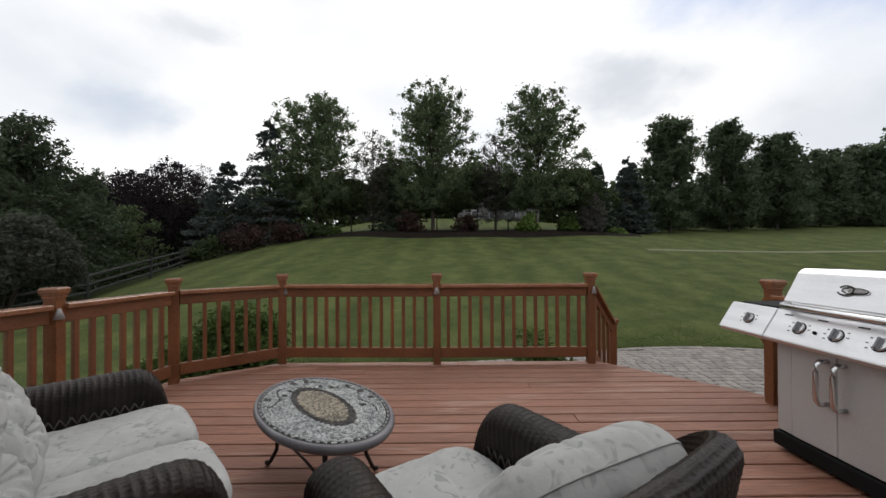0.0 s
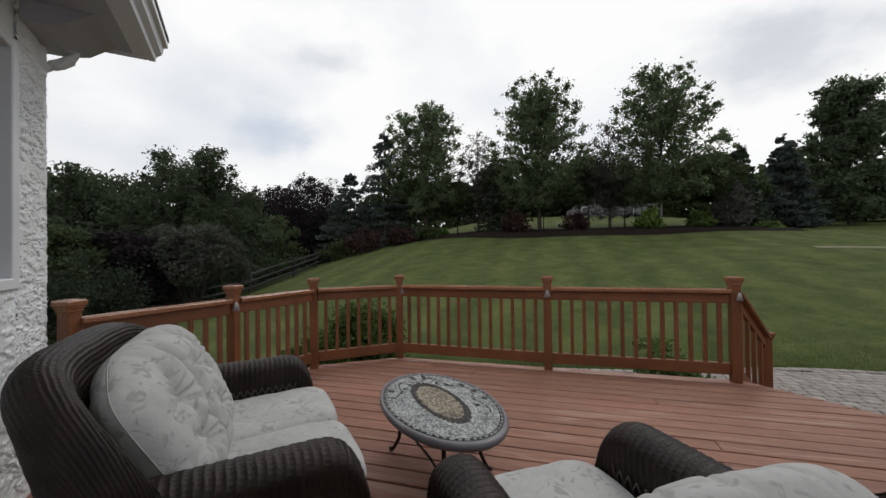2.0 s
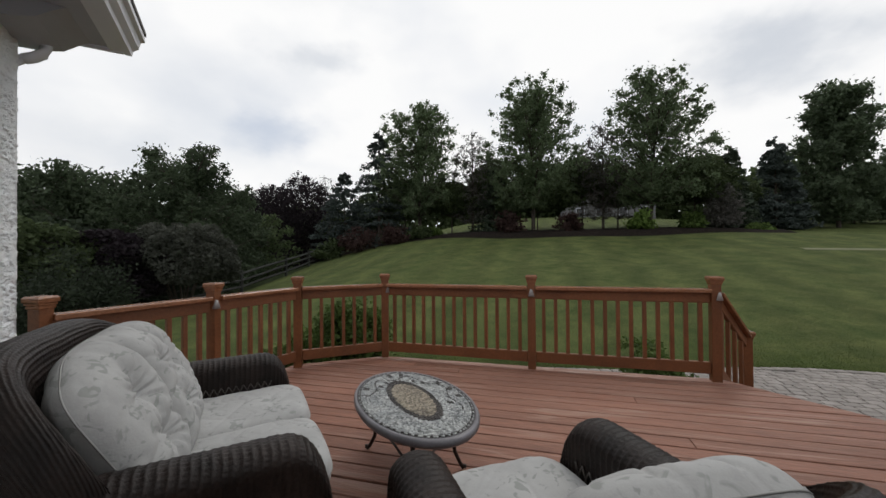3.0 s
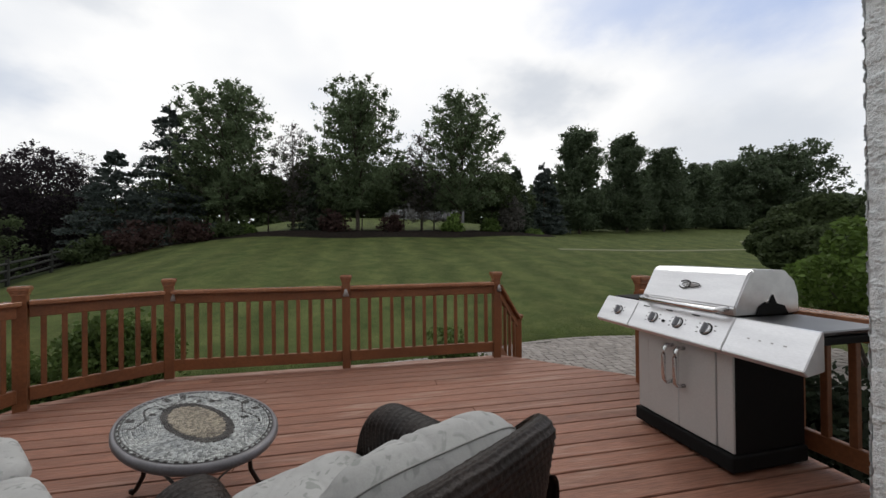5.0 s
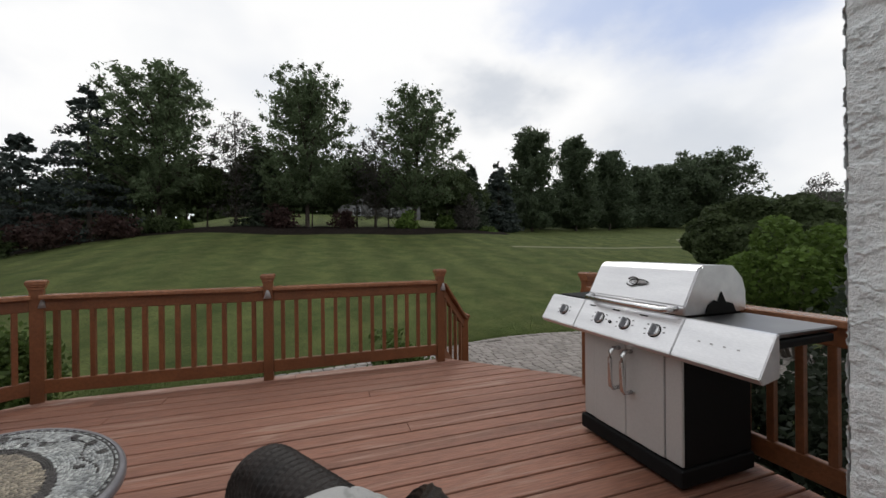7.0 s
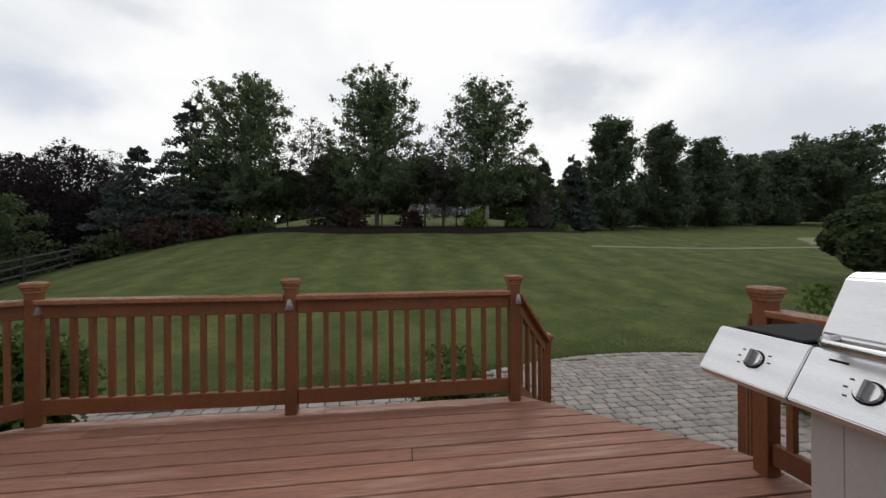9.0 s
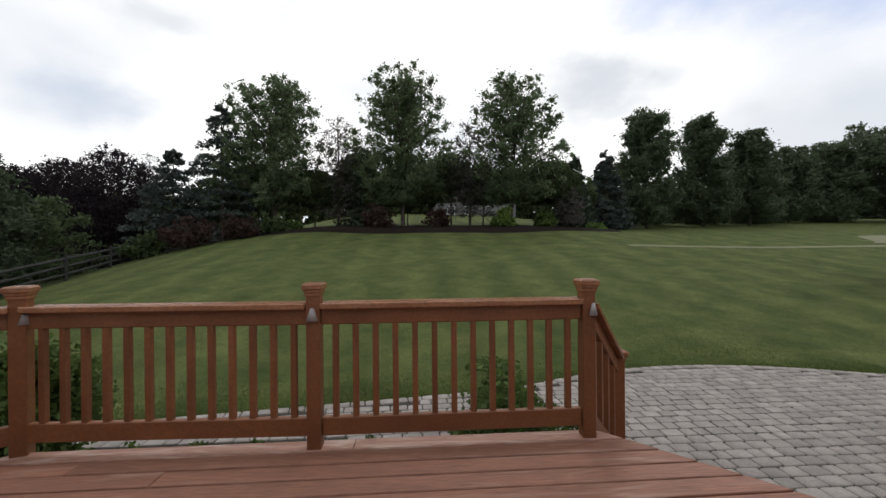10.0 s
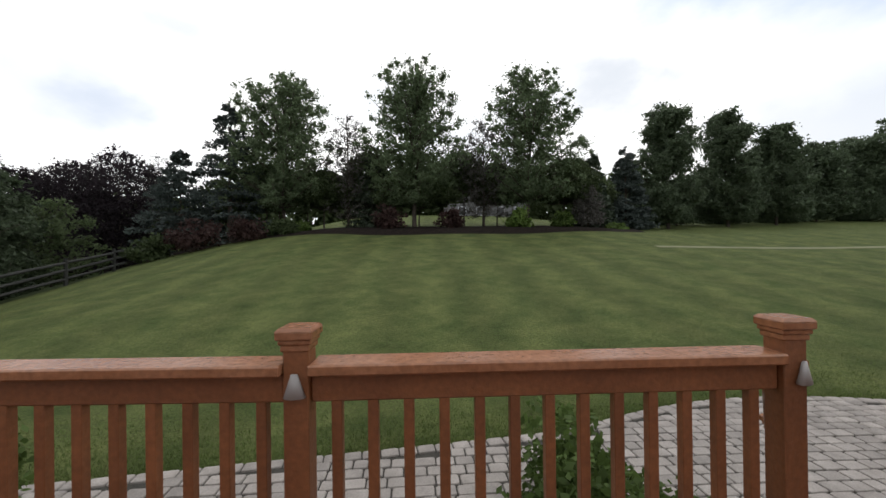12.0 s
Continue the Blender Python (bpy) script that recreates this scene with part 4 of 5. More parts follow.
limbed_tree(68.0, 50.0, 14.2, 17.0, L_OAK, 47, 46, 0.26, "broad spreading dark green tree at the far edge", bare=0.08, widest=0.6, clump=1.1, per=70, tip=0.45, fill=0.4)
low_tree(86.3, 55.0, 6.6, 19.1, L_OAK, 48, 20000, 0.22, "broad dark green tree at the far edge of the lawn")
low_tree(106.5, 58.0, 7.0, 24.7, L_OAK, 49, 20000, 0.22, "broad dark green tree at the far edge of the lawn")
low_tree(48.4, 52.0, 10.5, 7.3, L_OAK, 50, 20000, 0.22, "broad dark green tree at the far edge of the lawn")
low_tree(71.8, 36.0, 6.6, 14.8, L_OAK, 51, 20000, 0.22, "broad dark green tree at the far edge of the lawn")
low_tree(-25.9, 36.0, 11.2, 10.6, L_PLUM, 60, 34000, 0.12, "dark purple-leaved plum tree")
low_tree(-30.9, 37.0, 10.4, 8.7, L_PLUM, 61, 30000, 0.12, "dark purple-leaved plum tree")
low_tree(-34.5, 37.0, 10.0, 8.7, L_PLUM, 62, 30000, 0.12, "dark purple-leaved plum tree")
round_tree(-24.0, 38.0, 10.4, 4.6, L_SPARSE, 63, 6545, 0.085, "thin sparse greyish tree")
limbed_tree(-21.8, 26.0, 5.2, 5.0, L_PALE, 64, 22, 0.12, "small pale green airy tree by the fence", bare=0.06, widest=0.4, clump=0.5, per=60, subs=4)
limbed_tree(-19.3, 17.0, 9.2, 7.6, L_MID, 65, 44, 0.10, "spreading green tree with branchy top beyond the fence", bare=0.08, widest=0.42, clump=0.5, per=90, tip=0.5, fill=0.4)
limbed_tree(-26.8, 18.0, 10.2, 13.0, L_MID, 66, 52, 0.15, "broad dark green tree beyond the fence", bare=0.05, widest=0.5, clump=0.85, per=90, tip=0.42, fill=0.45)
limbed_tree(-31.0, 16.0, 10.8, 12.0, L_MID, 67, 52, 0.15, "broad dark green tree beyond the fence", bare=0.05, widest=0.5, clump=0.85, per=90, tip=0.42, fill=0.45)
limbed_tree(-22.5, 22.0, 7.8, 6.6, L_MID, 68, 40, 0.13, "dark green tree beyond the fence", bare=0.04, widest=0.4, clump=0.6, per=90, fill=0.4)
round_tree(37.0, 18.5, 6.4, 3.6, L_SPARSE, 69, 3200, 0.09, "thin bare-twigged greyish tree behind the shrubs")
# dark understorey behind the bed
for k, bx_ in enumerate((-21.5, -18.5, -16.0, -13.0, -10.0, -7.0, -4.5, -2.0, 1.5, 4.0, 7.5, 10.0, 13.0, 15.5)):
    low_tree(bx_ + 0.6 * math.sin(k * 2.7), 36.5 + 1.2 * math.sin(k * 1.9), 5.6 + 1.1 * math.sin(k * 2.3), 4.6, L_DARK, 200 + k, 6500, 0.13, "dark green small tree behind the planting bed", 0.44)
for k, (bx_, by_) in enumerate(((21.0, 42.0), (28.5, 44.0), (36.0, 46.0), (43.5, 47.0), (50.0, 50.0), (57.5, 50.0))):
    low_tree(bx_, by_, 4.8 + 0.7 * math.sin(k * 2.0), 6.5, L_OAK, 220 + k, 11000, 0.14, "dark green tree behind the oaks")
# shrubs of the far bed
for k, (bx, by, bh, bw, bm_, lab) in enumerate((
        (-14.2, 27.0, 2.1, 4.2, L_RED, "reddish flowering shrub at the bed's edge"), (-11.6, 28.2, 1.7, 3.6, L_RED, "reddish flowering shrub at the bed's edge"),
        (-16.2, 26.0, 1.7, 3.0, L_DARK, "dark green shrub at the end of the bed"), (-9.6, 29.4, 1.4, 2.8, L_DARK, "dark green shrub in the bed"),
        (-8.6, 30.4, 1.0, 1.6, L_SHRUB, "small green shrub in the bed"), (-2.1, 29.6, 1.9, 2.8, L_RED, "reddish shrub in the bed"),
        (2.1, 29.6, 1.7, 2.2, L_RED, "reddish shrub in the bed"), (7.0, 29.8, 1.7, 2.4, L_BRIGHT, "light green shrub in the bed"),
        (10.6, 30.6, 1.6, 2.2, L_SHRUB, "green shrub in the bed"), (14.2, 30.0, 0.6, 1.8, L_SHRUB, "low green shrub at the bed's end"))):
    shrub(bx, by, bh, bw, bm_, 100 + k, 1500, 0.12, lab)

# shrubs beyond the fence and beside the house
mound(-14.2, 12.2, 3.9, 4.4, L_SILVER, 120, 15000, 0.07, "large silvery grey-green shrub")
mound(-15.8, 10.4, 3.5, 4.8, L_PLUM, 121, 13000, 0.08, "dark reddish-purple shrub beyond the railing")
mound(-16.8, 8.6, 3.9, 5.4, L_DARK, 122, 15000, 0.08, "rounded green flowering shrub")
shrub(-12.4, 7.3, 2.4, 3.6, L_DEEP, 123, 9000, 0.05, "dark green shrub beside the house")
shrub(-18.4, 14.6, 3.2, 4.4, L_DEEP, 124, 8000, 0.10, "dark green shrub near the fence")
shrub(-19.0, 12.0, 4.8, 6.4, L_DEEP, 125, 11000, 0.11, "tall dark green shrub near the fence")
mound(17.9, 10.9, 4.0, 6.6, L_DARK, 126, 26000, 0.10, "large dense dark green rounded shrub")
mound(8.65, 4.9, 2.76, 2.85, L_BRIGHT, 127, 9000, 0.055, "bright green layered shrub beside the patio", lumps=16, depth=0.34)
mound(10.6, 4.3, 2.1, 2.4, L_DEEP, 128, 6500, 0.06, "dark green shrub beside the house")
shrub(6.0, 5.35, 1.6, 1.3, L_BRIGHT, 129, 3500, 0.045, "low bright green shrub beside the patio")
shrub(5.6, 2.4, 1.9, 2.6, L_DEEP, 130, 7000, 0.05, "dark green shrub behind the railing")
shrub(4.0, 1.9, 1.5, 1.6, L_DEEP, 131, 6000, 0.036, "dark green shrub behind the railing")
shrub(4.1, 2.9, 1.4, 1.4, L_DEEP, 136, 5000, 0.036, "dark green shrub behind the railing")

# shrubs close to the deck
shrub(-2.75, 5.45, 1.5, 1.75, L_SHRUB, 132, 14000, 0.034, "dense green shrub against the deck railing", clumps=150, lobes=0.05, tight=0.75)
shrub(-3.3, 4.9, 1.15, 1.1, L_SHRUB, 135, 4200, 0.032, "green shrub against the deck railing")
shrub(1.65, 6.05, 0.82, 1.75, L_SHRUB, 133, 5600, 0.038, "small leafy green shrub in front of the deck", clumps=26)
for k in range(16):
    gx_, gy_ = -2.3 + 0.235 * k + 0.1 * math.sin(k * 5.0), 5.95 + 0.16 * math.sin(k * 2.4)
    shrub(gx_, gy_, 0.13 + 0.05 * math.sin(k * 1.7) ** 2, 0.36, L_BRIGHT if k % 3 == 1 else L_SHRUB, 140 + k, 260, 0.022, "low green ground-cover plant in the bed", name="ground_cover_plant", clumps=14)


def rock(x, y, s, seed):
    gen = random.Random(seed)
    bm = bmesh.new()
    bmesh.ops.create_icosphere(bm, subdivisions=3, radius=s)
    for v in bm.verts:
        n_ = noise.noise(v.co * (2.2 / s) + Vector((seed, 0, 0)))
        v.co = v.co * (1 + 0.35 * n_)
        v.co.z *= 0.7
    r = part("rock", bm, M_ROCK, None, at=pose(x, y, float(ground_z(x, y)) + s * 0.3, 0, 0, gen.uniform(0, 360)), smooth=True)
    return tagged(r, "small pale grey field stone in the bed", "stone", "stones in the bed")


for k in range(14):
    rock(-2.5 + 0.33 * k, 6.12 + 0.06 * math.sin(k * 3.1), 0.045 + 0.02 * math.sin(k * 7.0) ** 2, 10 + k)

for k, (rx_, ry_) in enumerate(((5.05, 3.05), (4.5, 3.05), (5.1, 2.75), (4.55, 2.75), (5.45, 2.9), (4.85, 2.5))):
    rock(rx_, ry_, 0.09 + 0.03 * math.sin(k * 4.0) ** 2, 40 + k)

rock(-0.42, 5.9, 0.17, 61)

# woods in the distance
gen = np.random.default_rng(77)
nf = 30000
fx = gen.uniform(-75, 130, nf)
top = 7.2 + 1.6 * np.sin(fx * 0.21) + 1.2 * np.sin(fx * 0.53 + 1) + gen.normal(0, 0.6, nf)
fz = ground_z(fx, 68 + 0 * fx) + gen.uniform(0.0, 1, nf) ** 1.1 * np.clip(top, 1.5, 11)
woods = leaf_cloud("far_woods", np.stack([fx, 66 + gen.uniform(0, 7, nf), fz], -1), 0.64, gen, L_DARK)
tagged(woods, "dark green woods in the distance", "woods", kind="stuff")

# a pale house beyond the trees
HX, HY = 9.5, 63.0
HZ = float(ground_z(HX, HY)) - 1.3
far_house = thing("house", pose(HX, HY, HZ, 0, 0, 6), "pale grey two-storey house with a dark gabled roof", "house")
part("wall", boxed((-6, -4, 0), (6, 4, 5.0), 0.02), material("pale_siding", (0.16, 0.16, 0.165), 0.8, scale=2, grain=0.06, grain_scale=12), far_house)
bm = bmesh.new()
extrude_x(bm, [(-4.5, 4.9), (0, 7.6), (4.5, 4.9), (4.5, 5.1), (0, 7.85), (-4.5, 5.1)], -6.4, 6.4)
part("roof", bm, M_ROOF, far_house, "dark shingled gable roof")
for wx_ in (-4.4, -1.6, 1.6, 4.4):
    for wz_ in (0.9, 3.1):
        win_ = part("window", boxed((wx_ - 0.6, -4.06, wz_), (wx_ + 0.6, -3.99, wz_ + 1.35), 0.02), M_SOFFIT, far_house, "pale framed window")
        part("pane", boxed((wx_ - 0.5, -4.07, wz_ + 0.1), (wx_ + 0.5, -4.061, wz_ + 1.25)), M_GLASS, win_)

# grass blades along the patio's edge
ng = 34000
bx = gen.uniform(-4.5, 8.5, ng)
by = patio_edge(bx) + 0.07 + gen.exponential(0.55, ng)
bz = ground_z(bx, by)
hgt = gen.uniform(0.02, 0.05, ng) * (1 + 0.4 * np.exp(-(by - patio_edge(bx)) / 0.08))
ang = gen.uniform(0, 2 * np.pi, ng)
wd = 0.004
root0 = np.stack([bx - wd * np.cos(ang), by - wd * np.sin(ang), bz - 0.005], -1)
root1 = np.stack([bx + wd * np.cos(ang), by + wd * np.sin(ang), bz - 0.005], -1)
tipp = np.stack([bx + gen.normal(0, 0.018, ng), by + gen.normal(0, 0.018, ng), bz + hgt], -1)
grass = raw_mesh("grass", np.stack([root0, root1, tipp], 1).reshape(-1, 3), np.arange(ng * 3).reshape(ng, 3), L_GRASS)
tagged(grass, "green lawn grass along the patio edge", "grass", kind="stuff")

# ---------------------------------------------------------------- eave of the wing
OUT, END, EAVE_Z = 0.56, -0.12, 2.80     # overhang from the wall, end of the eave past the corner, underside


def run_along_x(profile, x0, x1):
    """A moulding with the cross-section (y, z), from x0 to x1."""
    bm = bmesh.new()
    extrude_x(bm, profile, x0, x1)
    return bm


eave = thing("roof_eave", WING, "white painted roof eave with soffit, moulded fascia and gutter", "roof", kind="structure")
# soffit and cornice return take the trim colour already darkened for shade
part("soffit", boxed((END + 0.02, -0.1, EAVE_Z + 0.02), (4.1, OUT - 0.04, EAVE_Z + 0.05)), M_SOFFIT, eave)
part("gutter", run_along_x([(OUT - 0.05, EAVE_Z), (OUT - 0.01, EAVE_Z), (OUT - 0.005, EAVE_Z + 0.035), (OUT + 0.03, EAVE_Z + 0.06), (OUT + 0.04, EAVE_Z + 0.11),
                            (OUT + 0.065, EAVE_Z + 0.12), (OUT + 0.065, EAVE_Z + 0.16), (OUT - 0.05, EAVE_Z + 0.16)], END - 0.01, 4.1), M_TRIM, eave, "white moulded gutter along the eave")
part("fascia", boxed((END, -0.3, EAVE_Z - 0.005), (END + 0.02, OUT - 0.052, EAVE_Z + 0.17), 0.003), M_TRIM, eave)
part("soffit_strip", boxed((END + 0.02, OUT - 0.13, EAVE_Z + 0.005), (4.1, OUT - 0.052, EAVE_Z + 0.019)), M_TRIM, eave)
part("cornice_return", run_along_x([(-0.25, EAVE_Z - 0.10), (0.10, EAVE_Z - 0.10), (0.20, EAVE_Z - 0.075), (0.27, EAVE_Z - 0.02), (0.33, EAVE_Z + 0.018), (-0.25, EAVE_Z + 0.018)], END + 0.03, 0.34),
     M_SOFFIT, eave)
bm = boxed((END - 0.03, -0.5, EAVE_Z + 0.172), (4.1, OUT + 0.07, EAVE_Z + 0.20))
for v in bm.verts:
    v.co.z += (OUT + 0.07 - v.co.y) * 0.5
part("roof_covering", bm, M_ROOF, eave)
downspout = thing("downspout", WING, "white metal downspout with elbow at the wall corner", "downspout")
bm = bmesh.new()
tube(bm, [(-0.035, -0.03, -0.76), (-0.035, -0.03, 2.52), (-0.035, -0.02, 2.57), (-0.035, 0.03, 2.61)], 0.028, 10)
part("pipe", bm, M_TRIM, downspout, smooth=True)
bm = bmesh.new()
tube(bm, [(-0.035, 0.025, 2.605), (-0.035, 0.07, 2.625), (-0.035, 0.11, 2.655), (-0.03, 0.13, 2.70), (-0.03, 0.135, 2.82)], 0.033, 10)
part("elbow", bm, M_TRIM, downspout, smooth=True)


# ---------------------------------------------------------------- wicker seating
def woven(points, len_u, len_v, pitch_u=0.024, pitch_v=0.026, amp=0.0045, ribs="v", share=0.38):
    """Pushes a surface out and in as strands that pass over and under stakes. Columns run along u, rows along v."""
    rows, cols, _ = points.shape
    du, dv = np.gradient(points, axis=1), np.gradient(points, axis=0)
    su = np.cumsum(np.linalg.norm(du[rows // 2], axis=1))[None, :]
    sv = np.cumsum(np.linalg.norm(dv[:, cols // 2], axis=1))[:, None]
    if ribs == "u":
        su, sv, pitch_u, pitch_v = sv, su, pitch_v, pitch_u
    wobble = 0.18 * np.sin(su * 23) + 0.12 * np.sin(su * 57 + 1)
    rib = np.abs(np.sin(np.pi * sv / pitch_v + wobble)) ** 0.55
    strand = np.abs(np.sin(np.pi * su / pitch_u + 0.5 * np.pi * np.floor(sv / pitch_v + wobble / np.pi))) ** 0.8
    h = amp * rib * (1 - share + share * strand)
    n = np.cross(du, dv)
    n /= np.linalg.norm(n, axis=2)[..., None] + 1e-9
    return points + n * h[..., None]


def resample(line, n):
    line = np.asarray(line, dtype=float)
    d = np.concatenate([[0], np.cumsum(np.linalg.norm(np.diff(line, axis=0), axis=1))])
    t = np.linspace(0, d[-1], n)
    return np.stack([np.interp(t, d, line[:, k]) for k in range(line.shape[1])], -1), d[-1]


def wicker_back(half, top, thing_, roll=0.048, slope=0.27, shift=0.0, wing=0.20):
    """The tall curved back: up the inner side, over a thick rounded rim, down the outer side; it bends forward and drops to the arms."""
    cols = int(2 * half / 0.024 * 4)
    xs_ = np.linspace(-half, half, cols)
    rows = 440
    pts = np.zeros((rows, cols, 3))
    for j, x in enumerate(xs_):
        q = min(1.0, abs(x) / half)
        z = 0.60 + (top - 0.60) * (1 - q ** 4.6) ** 0.6
        f = wing * q ** 4
        lean = slope * (z - 0.3) / 0.7
        yi = -0.30 - lean + shift
        arc = [(yi - roll + roll * math.cos(a), z - roll + roll * math.sin(a)) for a in np.linspace(0, math.pi, 13)]
        line = [(-0.30, 0.26)] + [(y_, z_) for y_, z_ in arc] + [(-0.44 - lean * 0.35, 0.42), (-0.44, 0.06)]
        r, _ = resample(line, rows)
        pts[:, j, 0], pts[:, j, 1], pts[:, j, 2] = x, r[:, 0] + f, r[:, 1]
    pts = woven(pts, 2 * half, 1.55, 0.022, 0.021, 0.0062, "v", 0.6)
    return grid_mesh("backrest", pts[:, ::-1], M_WICKER, thing_, label="tightly woven dark wicker back")


def wicker_arm(x0, x1, y_back, y_front, top, thing_):
    """A thick arm with a rounded top that rolls down at the front."""
    u = np.concatenate([np.linspace(0, 0.62, 160), 0.62 + 0.38 * np.sin(np.linspace(0.02, math.pi / 2, 130))])
    cols, rows = len(u), 190
    pts = np.zeros((rows, cols, 3))
    w, cx = (x1 - x0) / 2, (x0 + x1) / 2
    for j, s in enumerate(u):
        y = y_back + (y_front - y_back) * s
        q = max(0.0, (s - 0.76) / 0.24)
        z = 0.10 + (top - 0.10) * (1 - q ** 3.0) ** 0.36 if q < 1 else 0.10
        z = max(z, 0.30)
        ww = w * (1.0 + 0.10 * math.sin(s * 3))
        arc = [(cx - ww * math.cos(a), z - 0.075 + 0.075 * math.sin(a)) for a in np.linspace(0, math.pi, 13)]
        r, _ = resample([(cx - w * 0.92, 0.07)] + arc + [(cx + w * 0.92, 0.07)], rows)
        pts[:, j, 0], pts[:, j, 1], pts[:, j, 2] = r[:, 0], y, r[:, 1]
    pts = woven(pts.transpose(1, 0, 2), 1.35, 1.06, 0.021, 0.030, -0.0068, share=0.62).transpose(1, 0, 2)
    arm = grid_mesh("armrest", pts[:, ::-1], M_WICKER, thing_, label="rolled woven dark wicker arm")
    bm = bmesh.new()
    n = 12
    face = [bm.verts.new((cx + w * 0.96 * math.cos(a), y_front - 0.002, 0.235 + 0.062 * math.sin(a) if math.sin(a) > 0 else 0.07)) for a in np.linspace(math.pi, 0, n)]
    face += [bm.verts.new((cx + w * 0.9, y_front - 0.002, 0.07)), bm.verts.new((cx - w * 0.9, y_front - 0.002, 0.07))]
    bm.faces.new(face)
    part("arm_front", bm, M_WICKER, thing_)
    bm = bmesh.new()
    for xx in (x0 + 0.012, x1 - 0.012):
        line = [(xx, y_back + (y_front - y_back) * s, max(0.3, 0.10 + (top - 0.10) * (1 - max(0.0, (s - 0.76) / 0.24) ** 3.0) ** 0.36) - 0.068) for s in np.linspace(0.05, 0.985, 26)]
        tube(bm, line, 0.008, 6)
    part("arm_braid", bm, M_WICKER, thing_, smooth=True)
    # an open row of crossed canes along the foot of the arm, on the seat's side
    side = x1 + 0.004 if x0 < 0 else x0 - 0.004
    for k in range(14):
        y_ = y_back + 0.22 + 0.042 * k
        bm = bmesh.new()
        tube(bm, [(side, y_, 0.40), (side, y_ + 0.021, 0.44), (side, y_, 0.48)], 0.0045, 5)
        tube(bm, [(side, y_ + 0.042, 0.40), (side, y_ + 0.021, 0.44), (side, y_ + 0.042, 0.48)], 0.0045, 5)
        part("cane", bm, M_CANE, thing_, smooth=True)
    return arm


def fold(a, b, cell, gen):
    """Smooth random folds: sharp valleys between rounded pads, from 0 to 1."""
    ia, ib = a / cell + 60, b / cell + 60
    g = gen.random((130, 130))
    fa, fb = ia.astype(int), ib.astype(int)
    u, v = ia - fa, ib - fb
    u, v = u * u * (3 - 2 * u), v * v * (3 - 2 * v)
    n = (g[fb, fa] * (1 - u) + g[fb, fa + 1] * u) * (1 - v) + (g[fb + 1, fa] * (1 - u) + g[fb + 1, fa + 1] * u) * v
    return np.exp(-(np.abs(n - 0.5) / 0.085) ** 1.2)


def cushion(name, w, d, h, seed, at, parent_label, category, tufts=(), group="", puff=0.5, fold_share=0.5, round_=3.0, k=0.10, grooves=()):
    """A stuffed cushion: two domed faces that meet in a piped seam, pulled in at the tufts, with creases."""
    gen = np.random.default_rng(seed)
    n = 104
    u, v = np.meshgrid(np.linspace(-1, 1, n), np.linspace(-1, 1, n))
    xx, yy = u * (1 - k * v ** 4 * np.abs(u)), v * (1 - k * u ** 4 * np.abs(v))
    dome = np.clip((1 - np.abs(u) ** round_) * (1 - np.abs(v) ** round_), 0, 1) ** puff
    px, py = xx * w / 2, yy * d / 2
    crease = np.zeros_like(px)
    for i, (cell, depth) in enumerate(((0.17, 0.030), (0.09, 0.016), (0.045, 0.006))):
        ax = gen.uniform(0, math.pi)
        crease -= depth * fold(px * math.cos(ax) + py * math.sin(ax), 0.5 * (py * math.cos(ax) - px * math.sin(ax)), cell, gen)
    crease = crease * fold_share
    c = thing(name, at, parent_label, category, group)
    for side, sgn in (("face", 1), ("underside", -1)):
        hh = h / 2 * dome + crease * (0.3 + dome)
        if sgn > 0:
            for gx_, lean_ in grooves:
                off = px - gx_ - lean_ * py - 0.012 * np.sin(py * 16)
                hh = hh - (0.085 * np.exp(-np.abs(off / 0.026) ** 1.2) + 0.02 * np.exp(-(off / 0.09) ** 2)) * dome
            for tx, ty in tufts:
                dx, dy = px - tx, py - ty
                r = np.hypot(dx, dy)
                hh = hh - 0.06 * np.exp(-(r / 0.05) ** 1.5) - 0.02 * np.exp(-(r / 0.15) ** 2) + 0.011 * np.cos(11 * np.arctan2(dy, dx) + seed + 9 * tx) * np.exp(-(r / 0.10) ** 2) * (r > 0.01)
        if sgn > 0:
            top_h = hh
        pts = np.stack([px, py, sgn * hh], -1)
        grid_mesh(side, pts if sgn > 0 else pts[:, ::-1], M_CUSHION, c)
    edge = np.concatenate([np.stack([px[0], py[0]], -1), np.stack([px[:, -1], py[:, -1]], -1), np.stack([px[-1, ::-1], py[-1, ::-1]], -1), np.stack([px[::-1, 0], py[::-1, 0]], -1)])
    bm = bmesh.new()
    tube(bm, [(ex, ey, 0) for ex, ey in edge[::5]] + [(edge[0][0], edge[0][1], 0)], 0.003, 6)
    part("piping", bm, M_PIPING, c, smooth=True)
    for tx, ty in tufts:
        bm = bmesh.new()
        bmesh.ops.create_uvsphere(bm, u_segments=10, v_segments=6, radius=0.014)
        part("button", bm, M_CUSHION, c, at=pose(tx, ty, float(top_h[np.unravel_index(np.argmin((px - tx) ** 2 + (py - ty) ** 2), px.shape)]) + 0.004), smooth=True)
    return c


